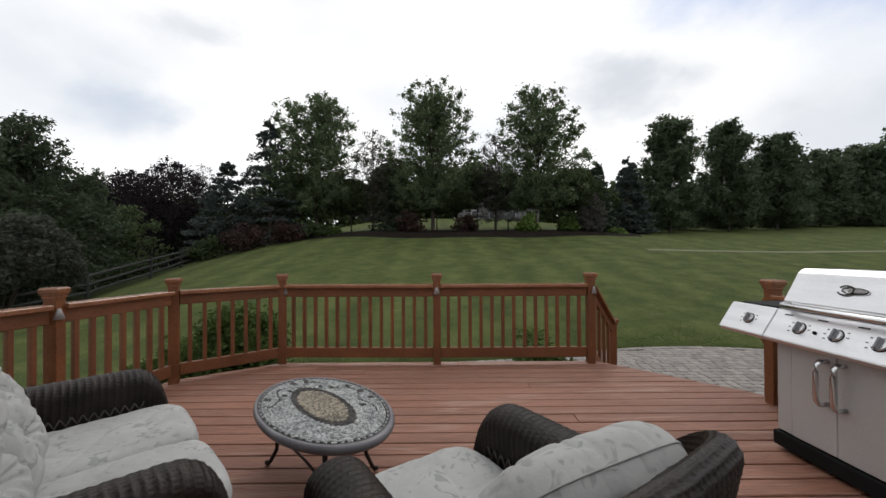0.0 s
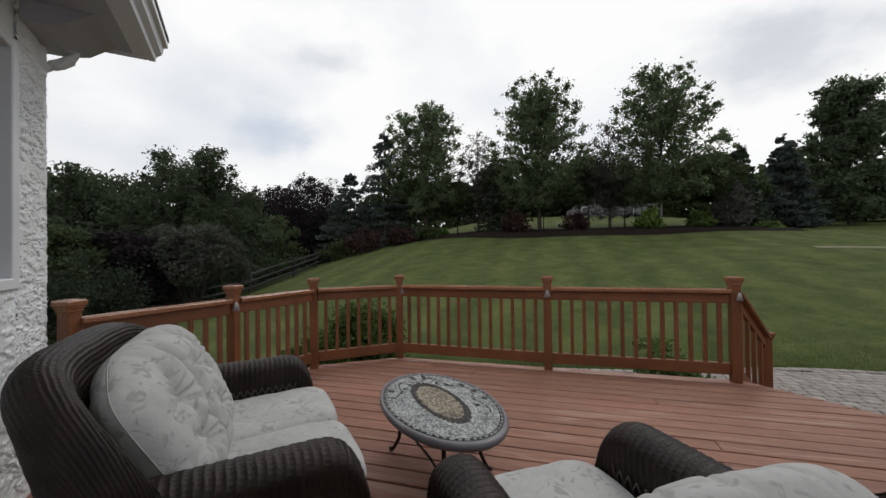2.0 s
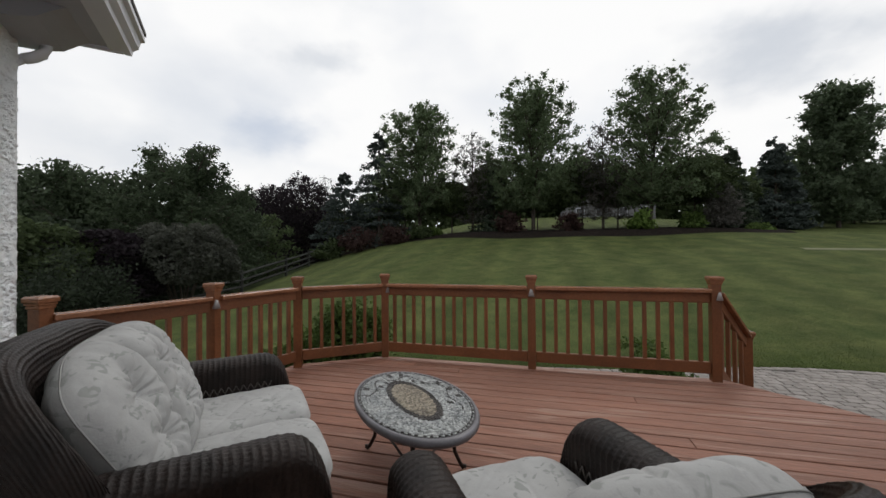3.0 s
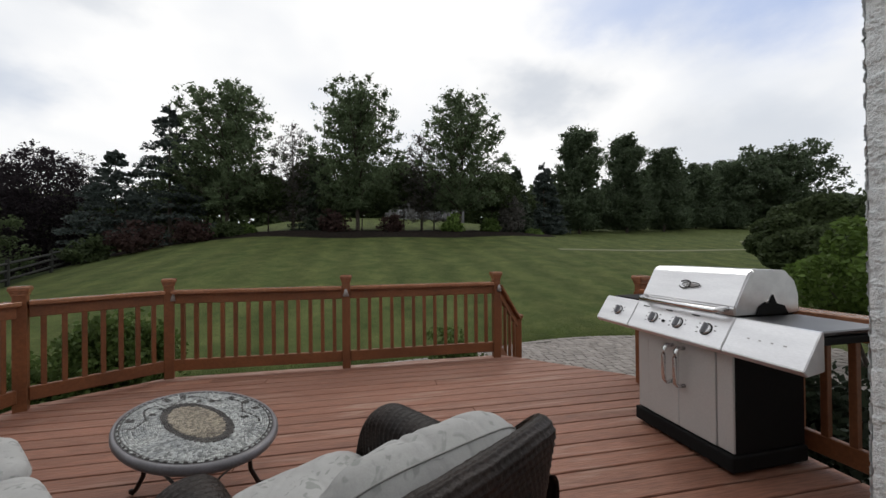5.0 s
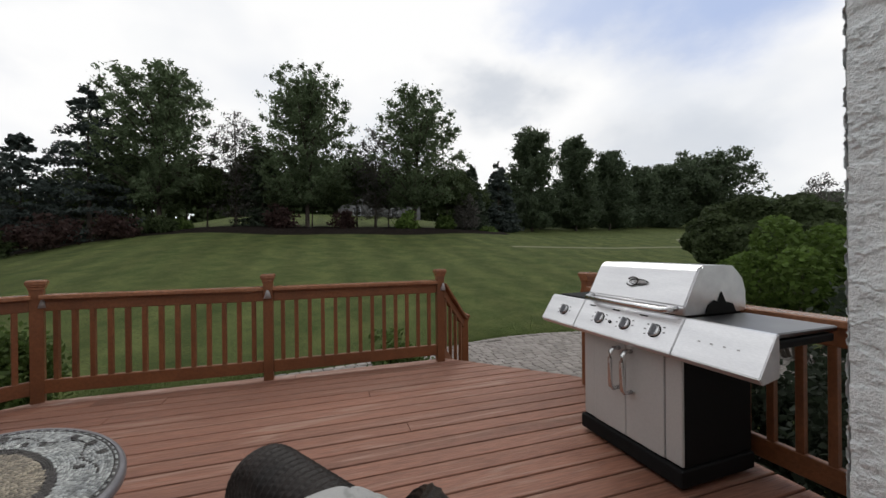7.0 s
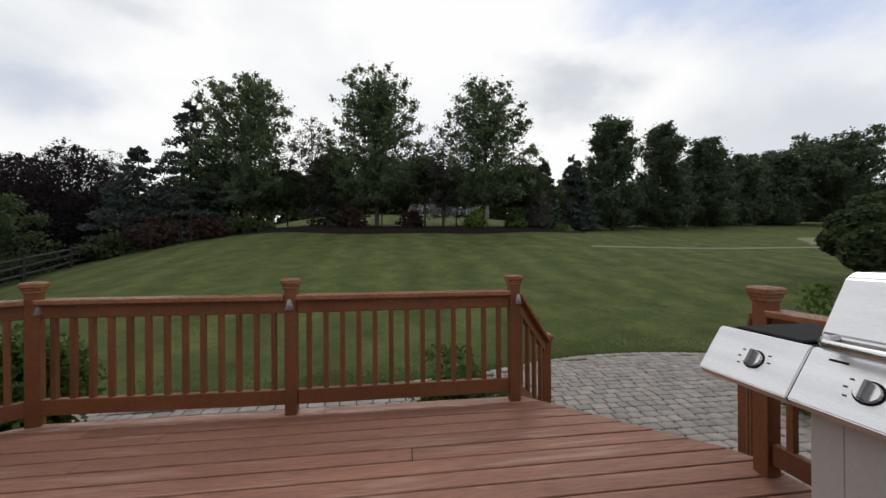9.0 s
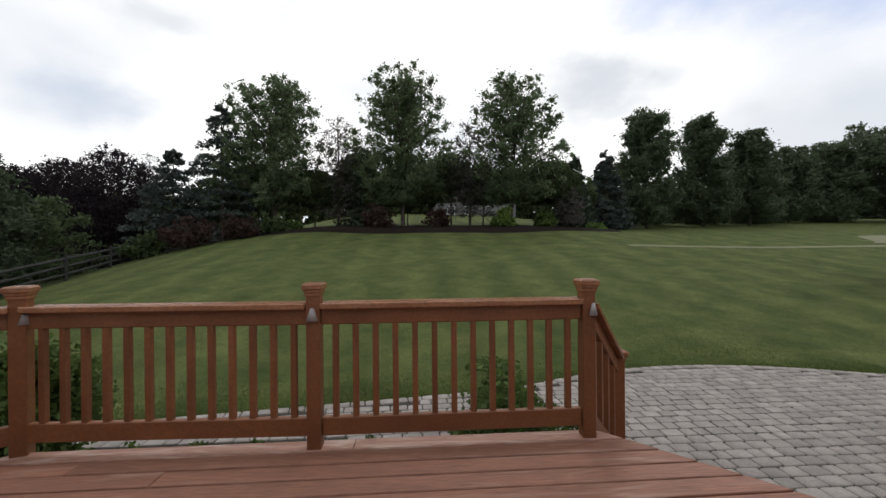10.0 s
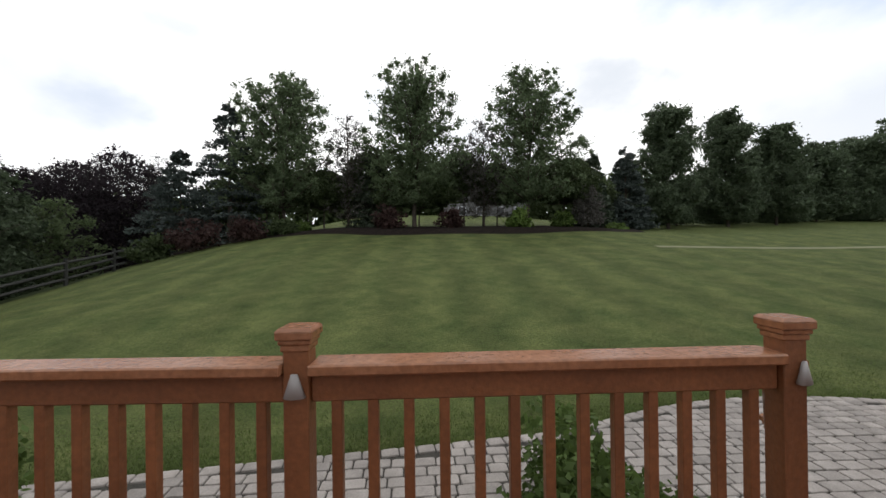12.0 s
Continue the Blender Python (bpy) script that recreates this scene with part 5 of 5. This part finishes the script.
def wicker_seat(name, at, half_seat, top, label, category, back):
    s = thing(name, at, label, category)
    arm = 0.18
    wicker_back(half_seat + arm * back[0], top, s, *back[1:])
    wicker_arm(-half_seat - arm, -half_seat, -0.46, 0.49, 0.655, s)
    wicker_arm(half_seat, half_seat + arm, -0.46, 0.49, 0.655, s)
    cols = int(2 * half_seat / 0.006)
    u = np.linspace(-half_seat, half_seat, cols)
    rows = 70
    z = np.linspace(0.07, 0.30, rows)
    apron = np.stack([np.broadcast_to(u, (rows, cols)), np.full((rows, cols), 0.41), np.broadcast_to(z[:, None], (rows, cols))], -1)
    grid_mesh("apron", woven(apron[:, ::-1], 2 * half_seat, 0.23), M_WICKER, s)
    part("seat_frame", boxed((-half_seat, -0.40, 0.24), (half_seat, 0.40, 0.30), 0.01), M_WICKER, s)
    for sx in (-1, 1):
        for y_ in (-0.38, 0.34):
            bm = bmesh.new()
            tube(bm, [(sx * (half_seat + 0.08), y_, 0.0), (sx * (half_seat + 0.08), y_, 0.12)], 0.026, 8)
            part("leg", bm, M_WICKER, s)
    return s


SOFA = pose(-1.504, 1.778, 0, 0, 0, -45.9)
wicker_seat("wicker_loveseat", SOFA, 0.585, 1.03, "dark brown woven wicker loveseat with rolled arms", "sofa", (0.92, 0.09, 0.27, 0.09))
for k, sx in enumerate((-0.308, 0.308)):
    cushion("seat_cushion", 0.60, 0.80, 0.17, 30 + k, SOFA @ pose(sx * 0.95, 0.13, 0.375, 1.5, 0, 0), "pale grey-green floral seat cushion on the wicker loveseat", "cushion",
            (), "loveseat cushions", puff=0.30, fold_share=0.22, round_=6.0)
cushion("back_cushion", 1.22, 0.66, 0.38, 40, SOFA @ pose(0, -0.235, 0.70, 60, 0, 180), "long plump pale grey floral tufted back cushion on the wicker loveseat", "cushion",
        ((-0.37, 0.07), (0.02, 0.08), (0.38, 0.07), (-0.36, -0.13), (0.0, -0.14), (0.37, -0.13)), "loveseat cushions", puff=0.5, fold_share=0.7, round_=2.6, k=0.20,
        grooves=((-0.19, 0.10), (0.20, -0.12)))
CHAIR = pose(0.205, 1.47, 0, 0, 0, 33.4)
wicker_seat("wicker_armchair", CHAIR, 0.29, 0.925, "dark brown woven wicker armchair with rolled arms", "armchair", (0.72, 0.040, 0.25, 0.0, 0.20))
cushion("seat_cushion", 0.58, 0.80, 0.17, 50, CHAIR @ pose(0, 0.13, 0.375, 1.5, 0, 0), "pale grey-green floral seat cushion on the wicker armchair", "cushion", (), puff=0.30, fold_share=0.22, round_=6.0)
cushion("back_cushion", 0.60, 0.58, 0.26, 51, CHAIR @ pose(0.02, -0.272, 0.637, 55, 0, 173), "plump pale grey floral back cushion on the wicker armchair", "cushion", ((0.0, 0.05),), puff=0.36, fold_share=1.35, round_=3.4, k=0.16)

# ---------------------------------------------------------------- mosaic table
TABLE = pose(-0.638, 2.431, 0, 0, 0, 41)
TA, TB, TZ = 0.333, 0.555, 0.46
table = thing("mosaic_table", TABLE, "oval stone mosaic coffee table on curved iron legs", "table")
n_t = 72
ring = [(math.cos(2 * math.pi * k / n_t), math.sin(2 * math.pi * k / n_t)) for k in range(n_t)]
prof = [(0.90, TZ - 0.045), (0.975, TZ - 0.045), (1.0, TZ - 0.030), (1.0, TZ - 0.012), (0.985, TZ - 0.002), (0.965, TZ), (0.945, TZ - 0.002)]
pts = np.array([[(c * TA * s, q * TB * s, z) for c, q in ring] for s, z in prof])
grid_mesh("rim", pts[:, ::-1], M_STONE_RIM, table, wrap=True, label="smooth grey stone rim")
bm = bmesh.new()
prism(bm, [(c * TA * 0.94, q * TB * 0.94) for c, q in ring], TZ - 0.042, TZ - 0.005)
part("bed", bm, material("dark_grout", (0.11, 0.105, 0.105), 0.8, scale=8), table)


def mosaic(name, test, mat, size, seed, lift):
    """Small stone chips in rings, wherever test(x, y, r) says so; r is 1 on the rim."""
    gen = random.Random(seed)
    v_, q_ = [], []
    r = size * 0.6
    while r < 0.93:
        around = 2 * math.pi * r * (TA + TB) / 2
        count = max(5, int(around / (size * (TA + TB) / 2)))
        off = gen.uniform(0, 1)
        for k in range(count):
            a = 2 * math.pi * (k + off) / count
            cx, cy = r * TA * math.cos(a), r * TB * math.sin(a)
            if not test(cx, cy, r, a):
                continue
            b0 = len(v_)
            hs = size * 0.42 * (TA + TB) / 2
            tw = a + gen.uniform(-0.25, 0.25)
            z = TZ + lift + gen.uniform(-0.0008, 0.0008)
            for dx, dy in ((-1, -1), (1, -1), (1, 1), (-1, 1)):
                dx, dy = dx * hs * gen.uniform(0.8, 1.08), dy * hs * gen.uniform(0.8, 1.08)
                x_, y_ = cx + dx * math.cos(tw) - dy * math.sin(tw), cy + dx * math.sin(tw) + dy * math.cos(tw)
                v_.append((x_, y_, z - 0.004))
                v_.append((x_ * 0.999, y_ * 0.999, z))
            q_.append([b0 + 1, b0 + 3, b0 + 5, b0 + 7])
            for e in range(4):
                i0, i1 = b0 + 2 * e, b0 + 2 * ((e + 1) % 4)
                q_.append([i0, i1, i1 + 1, i0 + 1])
        r += size
    ob = raw_mesh(name, np.array(v_), np.array(q_), mat, table)
    ob["kind"] = "stuff"
    return ob


def on_vine(x, y, r, a):
    """A winding stem with leaves in the field between the rings."""
    stem = 0.70 + 0.075 * math.sin(7 * a)
    leaf = abs(math.sin(10.5 * a + 0.6)) > 0.86 and abs(r - 0.70 - 0.10 * math.copysign(1, math.sin(5.25 * a))) < 0.055
    return (abs(r - stem) < 0.013 or leaf) and -0.2 < math.sin(a) + 0.6 * math.cos(a)


M_CHIP_LIGHT = material("pale_stone_chips", (0.47, 0.485, 0.47), 0.3, dark=(0.28, 0.295, 0.30), scale=14, island=0.55)
M_CHIP_DARK = material("dark_stone_chips", (0.075, 0.066, 0.062), 0.35, dark=(0.03, 0.028, 0.028), scale=9, island=0.4)
M_CHIP_TAN = material("tan_stone_chips", (0.36, 0.31, 0.235), 0.4, dark=(0.24, 0.21, 0.165), scale=12, island=0.5)
mosaic("mosaic_centre", lambda x, y, r, a: math.hypot(x / (0.76 * TA), y / (1.20 * TB)) < 0.40, M_CHIP_TAN, 0.030, 1, 0.0)
mosaic("mosaic_border", lambda x, y, r, a: 0.40 <= math.hypot(x / (0.76 * TA), y / (1.20 * TB)) < 0.50 or 0.885 < r < 0.915 or (0.5 < r < 0.88 and on_vine(x, y, r, a)), M_CHIP_DARK, 0.024, 2, 0.0)
mosaic("mosaic_field", lambda x, y, r, a: r < 0.88 and math.hypot(x / (0.76 * TA), y / (1.20 * TB)) > 0.505 and not on_vine(x, y, r, a), M_CHIP_LIGHT, 0.026, 3, 0.0)
mosaic("mosaic_dots", lambda x, y, r, a: 0.895 < r and math.sin(58 * a) > -0.1, M_CHIP_LIGHT, 0.0225, 4, 0.0012)
bm = bmesh.new()
tube(bm, [(c * TA * 0.86, q * TB * 0.86, TZ - 0.058) for c, q in ring] + [(ring[0][0] * TA * 0.86, ring[0][1] * TB * 0.86, TZ - 0.058)], 0.009, 6)
part("support_ring", bm, M_IRON, table, smooth=True)
for k, a in enumerate((-11.0, 60.0, 126.0, 237.0)):
    ca, sa = math.cos(radians(a)), math.sin(radians(a))
    bm = bmesh.new()
    tube(bm, [(ca * TA * f * 0.86, sa * TB * f * 0.86, z) for f, z in ((1.0, TZ - 0.055), (1.0, 0.36), (0.92, 0.28), (0.84, 0.20), (0.86, 0.12), (0.98, 0.04), (1.04, 0.014), (1.07, 0.014), (1.07, 0.03))], 0.012, 8)
    part("leg", bm, M_IRON, table, smooth=True)
legs = [-11.0, 60.0, 126.0, 237.0]
for a0, a1 in zip(legs, legs[1:] + [349.0]):
    p0 = Vector((math.cos(radians(a0)) * TA * 0.73, math.sin(radians(a0)) * TB * 0.73, 0.20))
    p1 = Vector((math.cos(radians(a1)) * TA * 0.73, math.sin(radians(a1)) * TB * 0.73, 0.20))
    mid = (p0 + p1) * 0.5 * 0.6
    bm = bmesh.new()
    tube(bm, [p0 * (1 - t) ** 2 + mid * 2 * t * (1 - t) + p1 * t * t for t in np.linspace(0, 1, 12)], 0.0085, 6)
    for f in bm.verts:
        f.co.z = 0.20 + 0.0 * f.co.z + (f.co.z - (p0.z * 0.5 + 0.05)) * 0.0 + (f.co.z - 0.20) * 0.15
    part("stretcher", bm, M_IRON, table, smooth=True)

# ---------------------------------------------------------------- gas grill
grill = thing("gas_grill", pose(2.33, 2.045, 0, 0, 0, 1.5), "stainless steel gas grill on a grey two-door cabinet", "grill")
GW, GD = 0.75, 0.56        # cabinet: along y, along x
cab = part("cabinet", boxed((0.03, 0.0, 0.125), (GD, GW, 0.70), 0.006), M_BLACK, grill, "black side panels and back")
for y0, y1 in ((0.003, 0.105), (0.645, GW - 0.003)):
    part("front_panel", boxed((0.012, y0, 0.13), (0.03, y1, 0.715), 0.004), M_GREYPAINT, grill)
for k, (y0, y1) in enumerate(((0.108, 0.374), (0.377, 0.642))):
    door = part("door", boxed((0.006, y0, 0.13), (0.03, y1, 0.71), 0.005, 2), M_GREYPAINT, grill, "grey enamelled cabinet door")
    hy = 0.374 - 0.045 if k == 0 else 0.377 + 0.045
    bm = bmesh.new()
    tube(bm, [(0.006, hy, 0.67), (-0.045, hy, 0.672), (-0.066, hy, 0.65), (-0.07, hy, 0.61), (-0.07, hy, 0.48), (-0.066, hy, 0.44), (-0.045, hy, 0.418), (0.006, hy, 0.42)], 0.014, 8)
    part("handle", bm, M_CHROME, door, "chrome bow handle", smooth=True)
part("base", boxed((-0.012, -0.012, 0.025), (GD + 0.01, GW + 0.012, 0.122), 0.012, 2), M_BLACK, grill, "dark plastic base tray")
for wx, wy in ((0.06, 0.06), (0.06, GW - 0.06), (GD - 0.06, 0.06), (GD - 0.06, GW - 0.06)):
    bm = bmesh.new()
    c = bmesh.ops.create_cone(bm, cap_ends=True, segments=14, radius1=0.028, radius2=0.028, depth=0.025)["verts"]
    bmesh.ops.rotate(bm, verts=c, matrix=Matrix.Rotation(math.pi / 2, 3, "X"))
    part("caster", bm, M_BLACK, grill, at=pose(wx, wy, 0.028), smooth=True)


def slanted_panel(y0, y1, name, label):
    """A strip of the control panel, tilted back at the top, with a folded lower edge."""
    bm = bmesh.new()
    prof_ = [(-0.085, 0.752), (0.028, 0.928), (0.050, 0.932), (0.050, 0.74), (-0.062, 0.722)]
    a_ = [bm.verts.new((px, y0, pz)) for px, pz in prof_]
    b_ = [bm.verts.new((px, y1, pz)) for px, pz in prof_]
    bm.faces.new(a_)
    bm.faces.new(list(reversed(b_)))
    for k in range(5):
        bm.faces.new((a_[(k + 1) % 5], a_[k], b_[k], b_[(k + 1) % 5]))
    bmesh.ops.recalc_face_normals(bm, faces=bm.faces)
    bmesh.ops.bevel(bm, geom=[e for e in bm.edges], offset=0.004, segments=2, affect="EDGES")
    return part(name, bm, M_STEEL, grill, label)


def ring_disc(radius, depth):
    b_ = bmesh.new()
    bmesh.ops.create_cone(b_, cap_ends=True, segments=24, radius1=radius, radius2=radius * 0.96, depth=depth)
    return b_


slanted_panel(-0.002, 0.752, "control_panel", "brushed stainless steel control panel")
slanted_panel(-0.415, -0.006, "shelf_front", "brushed stainless steel front of the folding shelf")
slanted_panel(0.756, 1.13, "burner_front", "brushed stainless steel front of the side burner")
part("side_shelf", boxed((0.036, -0.405, 0.905), (0.50, -0.006, 0.93), 0.006), M_STEEL_DARK, grill, "flat dull dark steel side shelf")
part("burner_shelf", boxed((0.036, 0.756, 0.90), (0.50, 1.12, 0.925), 0.006), M_BLACK, grill, "black side burner top")
part("burner_cap", boxed((0.06, 0.80, 0.926), (0.46, 1.08, 0.94), 0.006), M_BLACK, grill)
for y0, y1 in ((-0.405, -0.02), (0.77, 1.12)):
    part("shelf_bracket", boxed((0.05, y0, 0.86), (0.47, y1, 0.898), 0.006), M_BLACK, grill)
for ky in (0.135, 0.345, 0.555, 0.92):
    at = pose(-0.0285, ky, 0.840, 0, -57.3, 0)
    bm = bmesh.new()
    bmesh.ops.create_cone(bm, cap_ends=True, segments=24, radius1=0.037, radius2=0.033, depth=0.016)
    part("knob_bezel", ring_disc(0.0425, 0.004), M_BLACK, grill, at=at)
    knob = part("knob", bm, M_CHROME, grill, "chrome burner knob", at=at @ pose(0, 0, 0.006))
    bm = bmesh.new()
    box(bm, (-0.033, -0.007, 0.0), (0.033, 0.007, 0.022), 0.003)
    part("grip", bm, M_STEEL_DARK, knob, at=pose(0, 0, 0.005))
    for dy, dx in ((0.060, 0.0), (0.052, 0.030), (0.052, -0.030), (-0.060, 0.0), (-0.052, 0.030)):
        part("mark", boxed((dx - 0.003, dy - 0.006, 0.0), (dx + 0.003, dy + 0.006, 0.0016)), M_IRON, grill, at=at)
bm = bmesh.new()
bmesh.ops.create_cone(bm, cap_ends=True, segments=16, radius1=0.012, radius2=0.010, depth=0.016)
part("ignition_button", bm, M_BLACK, grill, at=pose(-0.034, 0.455, 0.831, 0, -57.3, 0))
for ky in (0.24, 0.45, 0.66):
    part("panel_slot", boxed((-0.004, -0.028, 0.0), (0.004, 0.028, 0.0015)), M_BLACK, grill, at=pose(0.013, ky, 0.905, 0, -57.3, 0))
for k in range(4):
    part("shelf_mark", boxed((-0.003, -0.006, 0.0), (0.003, 0.006, 0.0015)), M_GREYCAP, grill, at=pose(-0.0285, -0.12 - 0.06 * k, 0.840, 0, -57.3, 0))
# firebox and lid
part("firebox", boxed((0.04, 0.02, 0.70), (0.53, GW - 0.02, 0.93), 0.01), M_BLACK, grill, "black firebox")
lid_prof = [(0.045, 0.935), (0.045, 0.985), (0.155, 1.185), (0.19, 1.205), (0.44, 1.20), (0.515, 1.135), (0.545, 1.05), (0.545, 0.935)]
bm = bmesh.new()
a = [bm.verts.new((px, 0.012, pz)) for px, pz in lid_prof]
b = [bm.verts.new((px, GW - 0.012, pz)) for px, pz in lid_prof]
bm.faces.new(a)
bm.faces.new(list(reversed(b)))
for k in range(len(lid_prof)):
    bm.faces.new((a[(k + 1) % len(lid_prof)], a[k], b[k], b[(k + 1) % len(lid_prof)]))
bmesh.ops.recalc_face_normals(bm, faces=bm.faces)
bmesh.ops.bevel(bm, geom=[e for e in bm.edges], offset=0.008, segments=2, affect="EDGES")
lid = part("lid", bm, M_STEEL, grill, "closed brushed stainless steel lid")
bm = bmesh.new()
tube(bm, [(0.06, 0.06, 0.975), (-0.01, 0.06, 0.968), (-0.03, 0.08, 0.964), (-0.03, GW - 0.08, 0.964), (-0.01, GW - 0.06, 0.968), (0.06, GW - 0.06, 0.975)], 0.017, 10)
part("lid_handle", bm, M_CHROME, lid, "long chrome bar handle", smooth=True)
# the hinge opening: a thin black plate on the lid's closed side
bm = bmesh.new()
extrude = [(0.20, 0.936), (0.22, 0.985), (0.27, 1.01), (0.30, 1.00), (0.33, 1.055), (0.36, 1.00), (0.42, 0.985), (0.45, 0.936)]
a = [bm.verts.new((px, 0.006, pz)) for px, pz in extrude]
b = [bm.verts.new((px, 0.011, pz)) for px, pz in extrude]
bm.faces.new(a)
bm.faces.new(list(reversed(b)))
for k in range(len(extrude)):
    bm.faces.new((a[(k + 1) % len(extrude)], a[k], b[k], b[(k + 1) % len(extrude)]))
bmesh.ops.recalc_face_normals(bm, faces=bm.faces)
part("hinge_vent", bm, M_BLACK, lid, "black hinge opening drawn as a thin plate")
# badge on the lid: an open ring and a bar
slope = math.degrees(math.atan2(0.20, 0.11))
badge_at = pose(0.098, 0.365, 1.090, 0, -slope, 0)
bm = bmesh.new()
tube(bm, [(0.030 * math.sin(t), 0.034 + 0.042 * math.cos(t), 0.004) for t in np.linspace(0.55, 5.75, 22)], 0.0045, 6)
part("badge_ring", bm, M_IRON, lid, at=badge_at, smooth=True)
bm = bmesh.new()
tube(bm, [(0.019 * math.sin(t), -0.012 + 0.066 * math.cos(t), 0.003) for t in np.linspace(0, 2 * math.pi, 29)], 0.003, 6)
part("badge_outline", bm, M_IRON, lid, at=badge_at, smooth=True)
part("badge_bar", boxed((-0.010, -0.064, 0.001), (0.008, 0.022, 0.005), 0.002), M_GREYCAP, lid, at=badge_at)

# ---------------------------------------------------------------- patio
patio = thing("patio", pose(0, 0, 0), "grey-tan concrete paver patio with a curved edge", "patio", kind="structure")
bm = bmesh.new()
curve_x = [-4.2 + 0.25 * k for k in range(56)]
rim = [(px, float(patio_edge(px)) + 0.075) for px in curve_x]
foot = [(px, min(6.2 if px < -0.1 else (5.45 if px < 2.4 else (5.45 - (px - 2.4) * 1.0 if px < 3.9 else 3.95)), rim[k][1] - 0.02)) for k, px in enumerate(curve_x)]
for k in range(len(rim) - 1):
    bm.faces.new([bm.verts.new((*q, GRADE + 0.012)) for q in (foot[k], foot[k + 1], rim[k + 1], rim[k])])
part("joint_sand", bm, M_SAND, patio)
rng = random.Random(21)
paver_meshes = {}


def paver_mesh(length):
    if length not in paver_meshes:
        bm = bmesh.new()
        hx, hy, c = length / 2 - 0.005, 0.15 / 2 - 0.004, 0.006
        e = 0.016
        out_ = [(-hx + e, -hy), (hx - e * 1.4, -hy + 0.003), (hx, -hy + e), (hx - 0.004, hy - e), (hx - e, hy), (-hx + e * 1.3, hy - 0.004), (-hx, hy - e), (-hx + 0.003, -hy + e)]
        rings = [[(a, b, 0.0) for a, b in out_], [(a, b, 0.032) for a, b in out_], [(a * (1 - c / hx), b * (1 - c / hy), 0.040) for a, b in out_]]
        vs = [[bm.verts.new(p) for p in ring] for ring in rings]
        for a, b in zip(vs, vs[1:]):
            for k in range(8):
                bm.faces.new((a[k], a[(k + 1) % 8], b[(k + 1) % 8], b[k]))
        for k in ((0, 1, 2, 7), (2, 3, 6, 7), (3, 4, 5, 6)):
            bm.faces.new([vs[-1][i] for i in k])
        me = bpy.data.meshes.new("paver")
        bm.to_mesh(me)
        bm.free()
        me.materials.append(M_PAVER)
        paver_meshes[length] = me
    return paver_meshes[length]


near_pavers, far_v, far_q = 0, [], []
row_y = 3.4
while row_y < 8.6:
    px = -4.3 + rng.uniform(0, 0.2)
    while px < 9.6:
        length = rng.choice((0.15, 0.19, 0.22, 0.22))
        cx = px + length / 2
        wy = row_y + 0.03 * math.sin(cx * 0.6) + rng.uniform(-0.006, 0.006)
        low = 6.2 if cx < -0.1 else (5.45 if cx < 2.4 else (5.45 - (cx - 2.4) * 1.0 if cx < 3.9 else 3.95))
        if low + 0.07 < wy < float(patio_edge(cx)) - 0.115:
            zt = GRADE - 0.012 + rng.uniform(-0.002, 0.002)
            turn = math.degrees(0.03 * 0.6 * math.cos(cx * 0.6)) + rng.uniform(-2.0, 2.0)
            me = paver_mesh(length)
            if near_pavers < 300 and -2.6 < cx < 5.4 and wy > 6.0:
                shared("paver", me, patio, pose(cx, wy, zt, 0, 0, turn))
                near_pavers += 1
            else:
                m = pose(cx, wy, zt, 0, 0, turn)
                base = len(far_v)
                far_v.extend(tuple(m @ v.co) for v in me.vertices)
                far_q.extend([base + i for i in f.vertices] for f in me.polygons)
        px += length
    row_y += 0.15
# the edging course follows the curve
px = -4.1
while px < 9.4:
    slope = (float(patio_edge(px + 0.05)) - float(patio_edge(px - 0.05))) / 0.1
    m = pose(px, float(patio_edge(px)) - 0.005, GRADE - 0.009 + rng.uniform(-0.001, 0.001), 0, 0, math.degrees(math.atan(slope)) + rng.uniform(-1, 1))
    me = paver_mesh(0.19)
    base = len(far_v)
    far_v.extend(tuple(m @ v.co) for v in me.vertices)
    far_q.extend([base + i for i in f.vertices] for f in me.polygons)
    px += 0.19 * math.cos(math.atan(slope))
rest = raw_mesh("pavers", np.array(far_v), np.array(far_q), M_PAVER_FAR, patio)
rest["kind"] = "stuff"
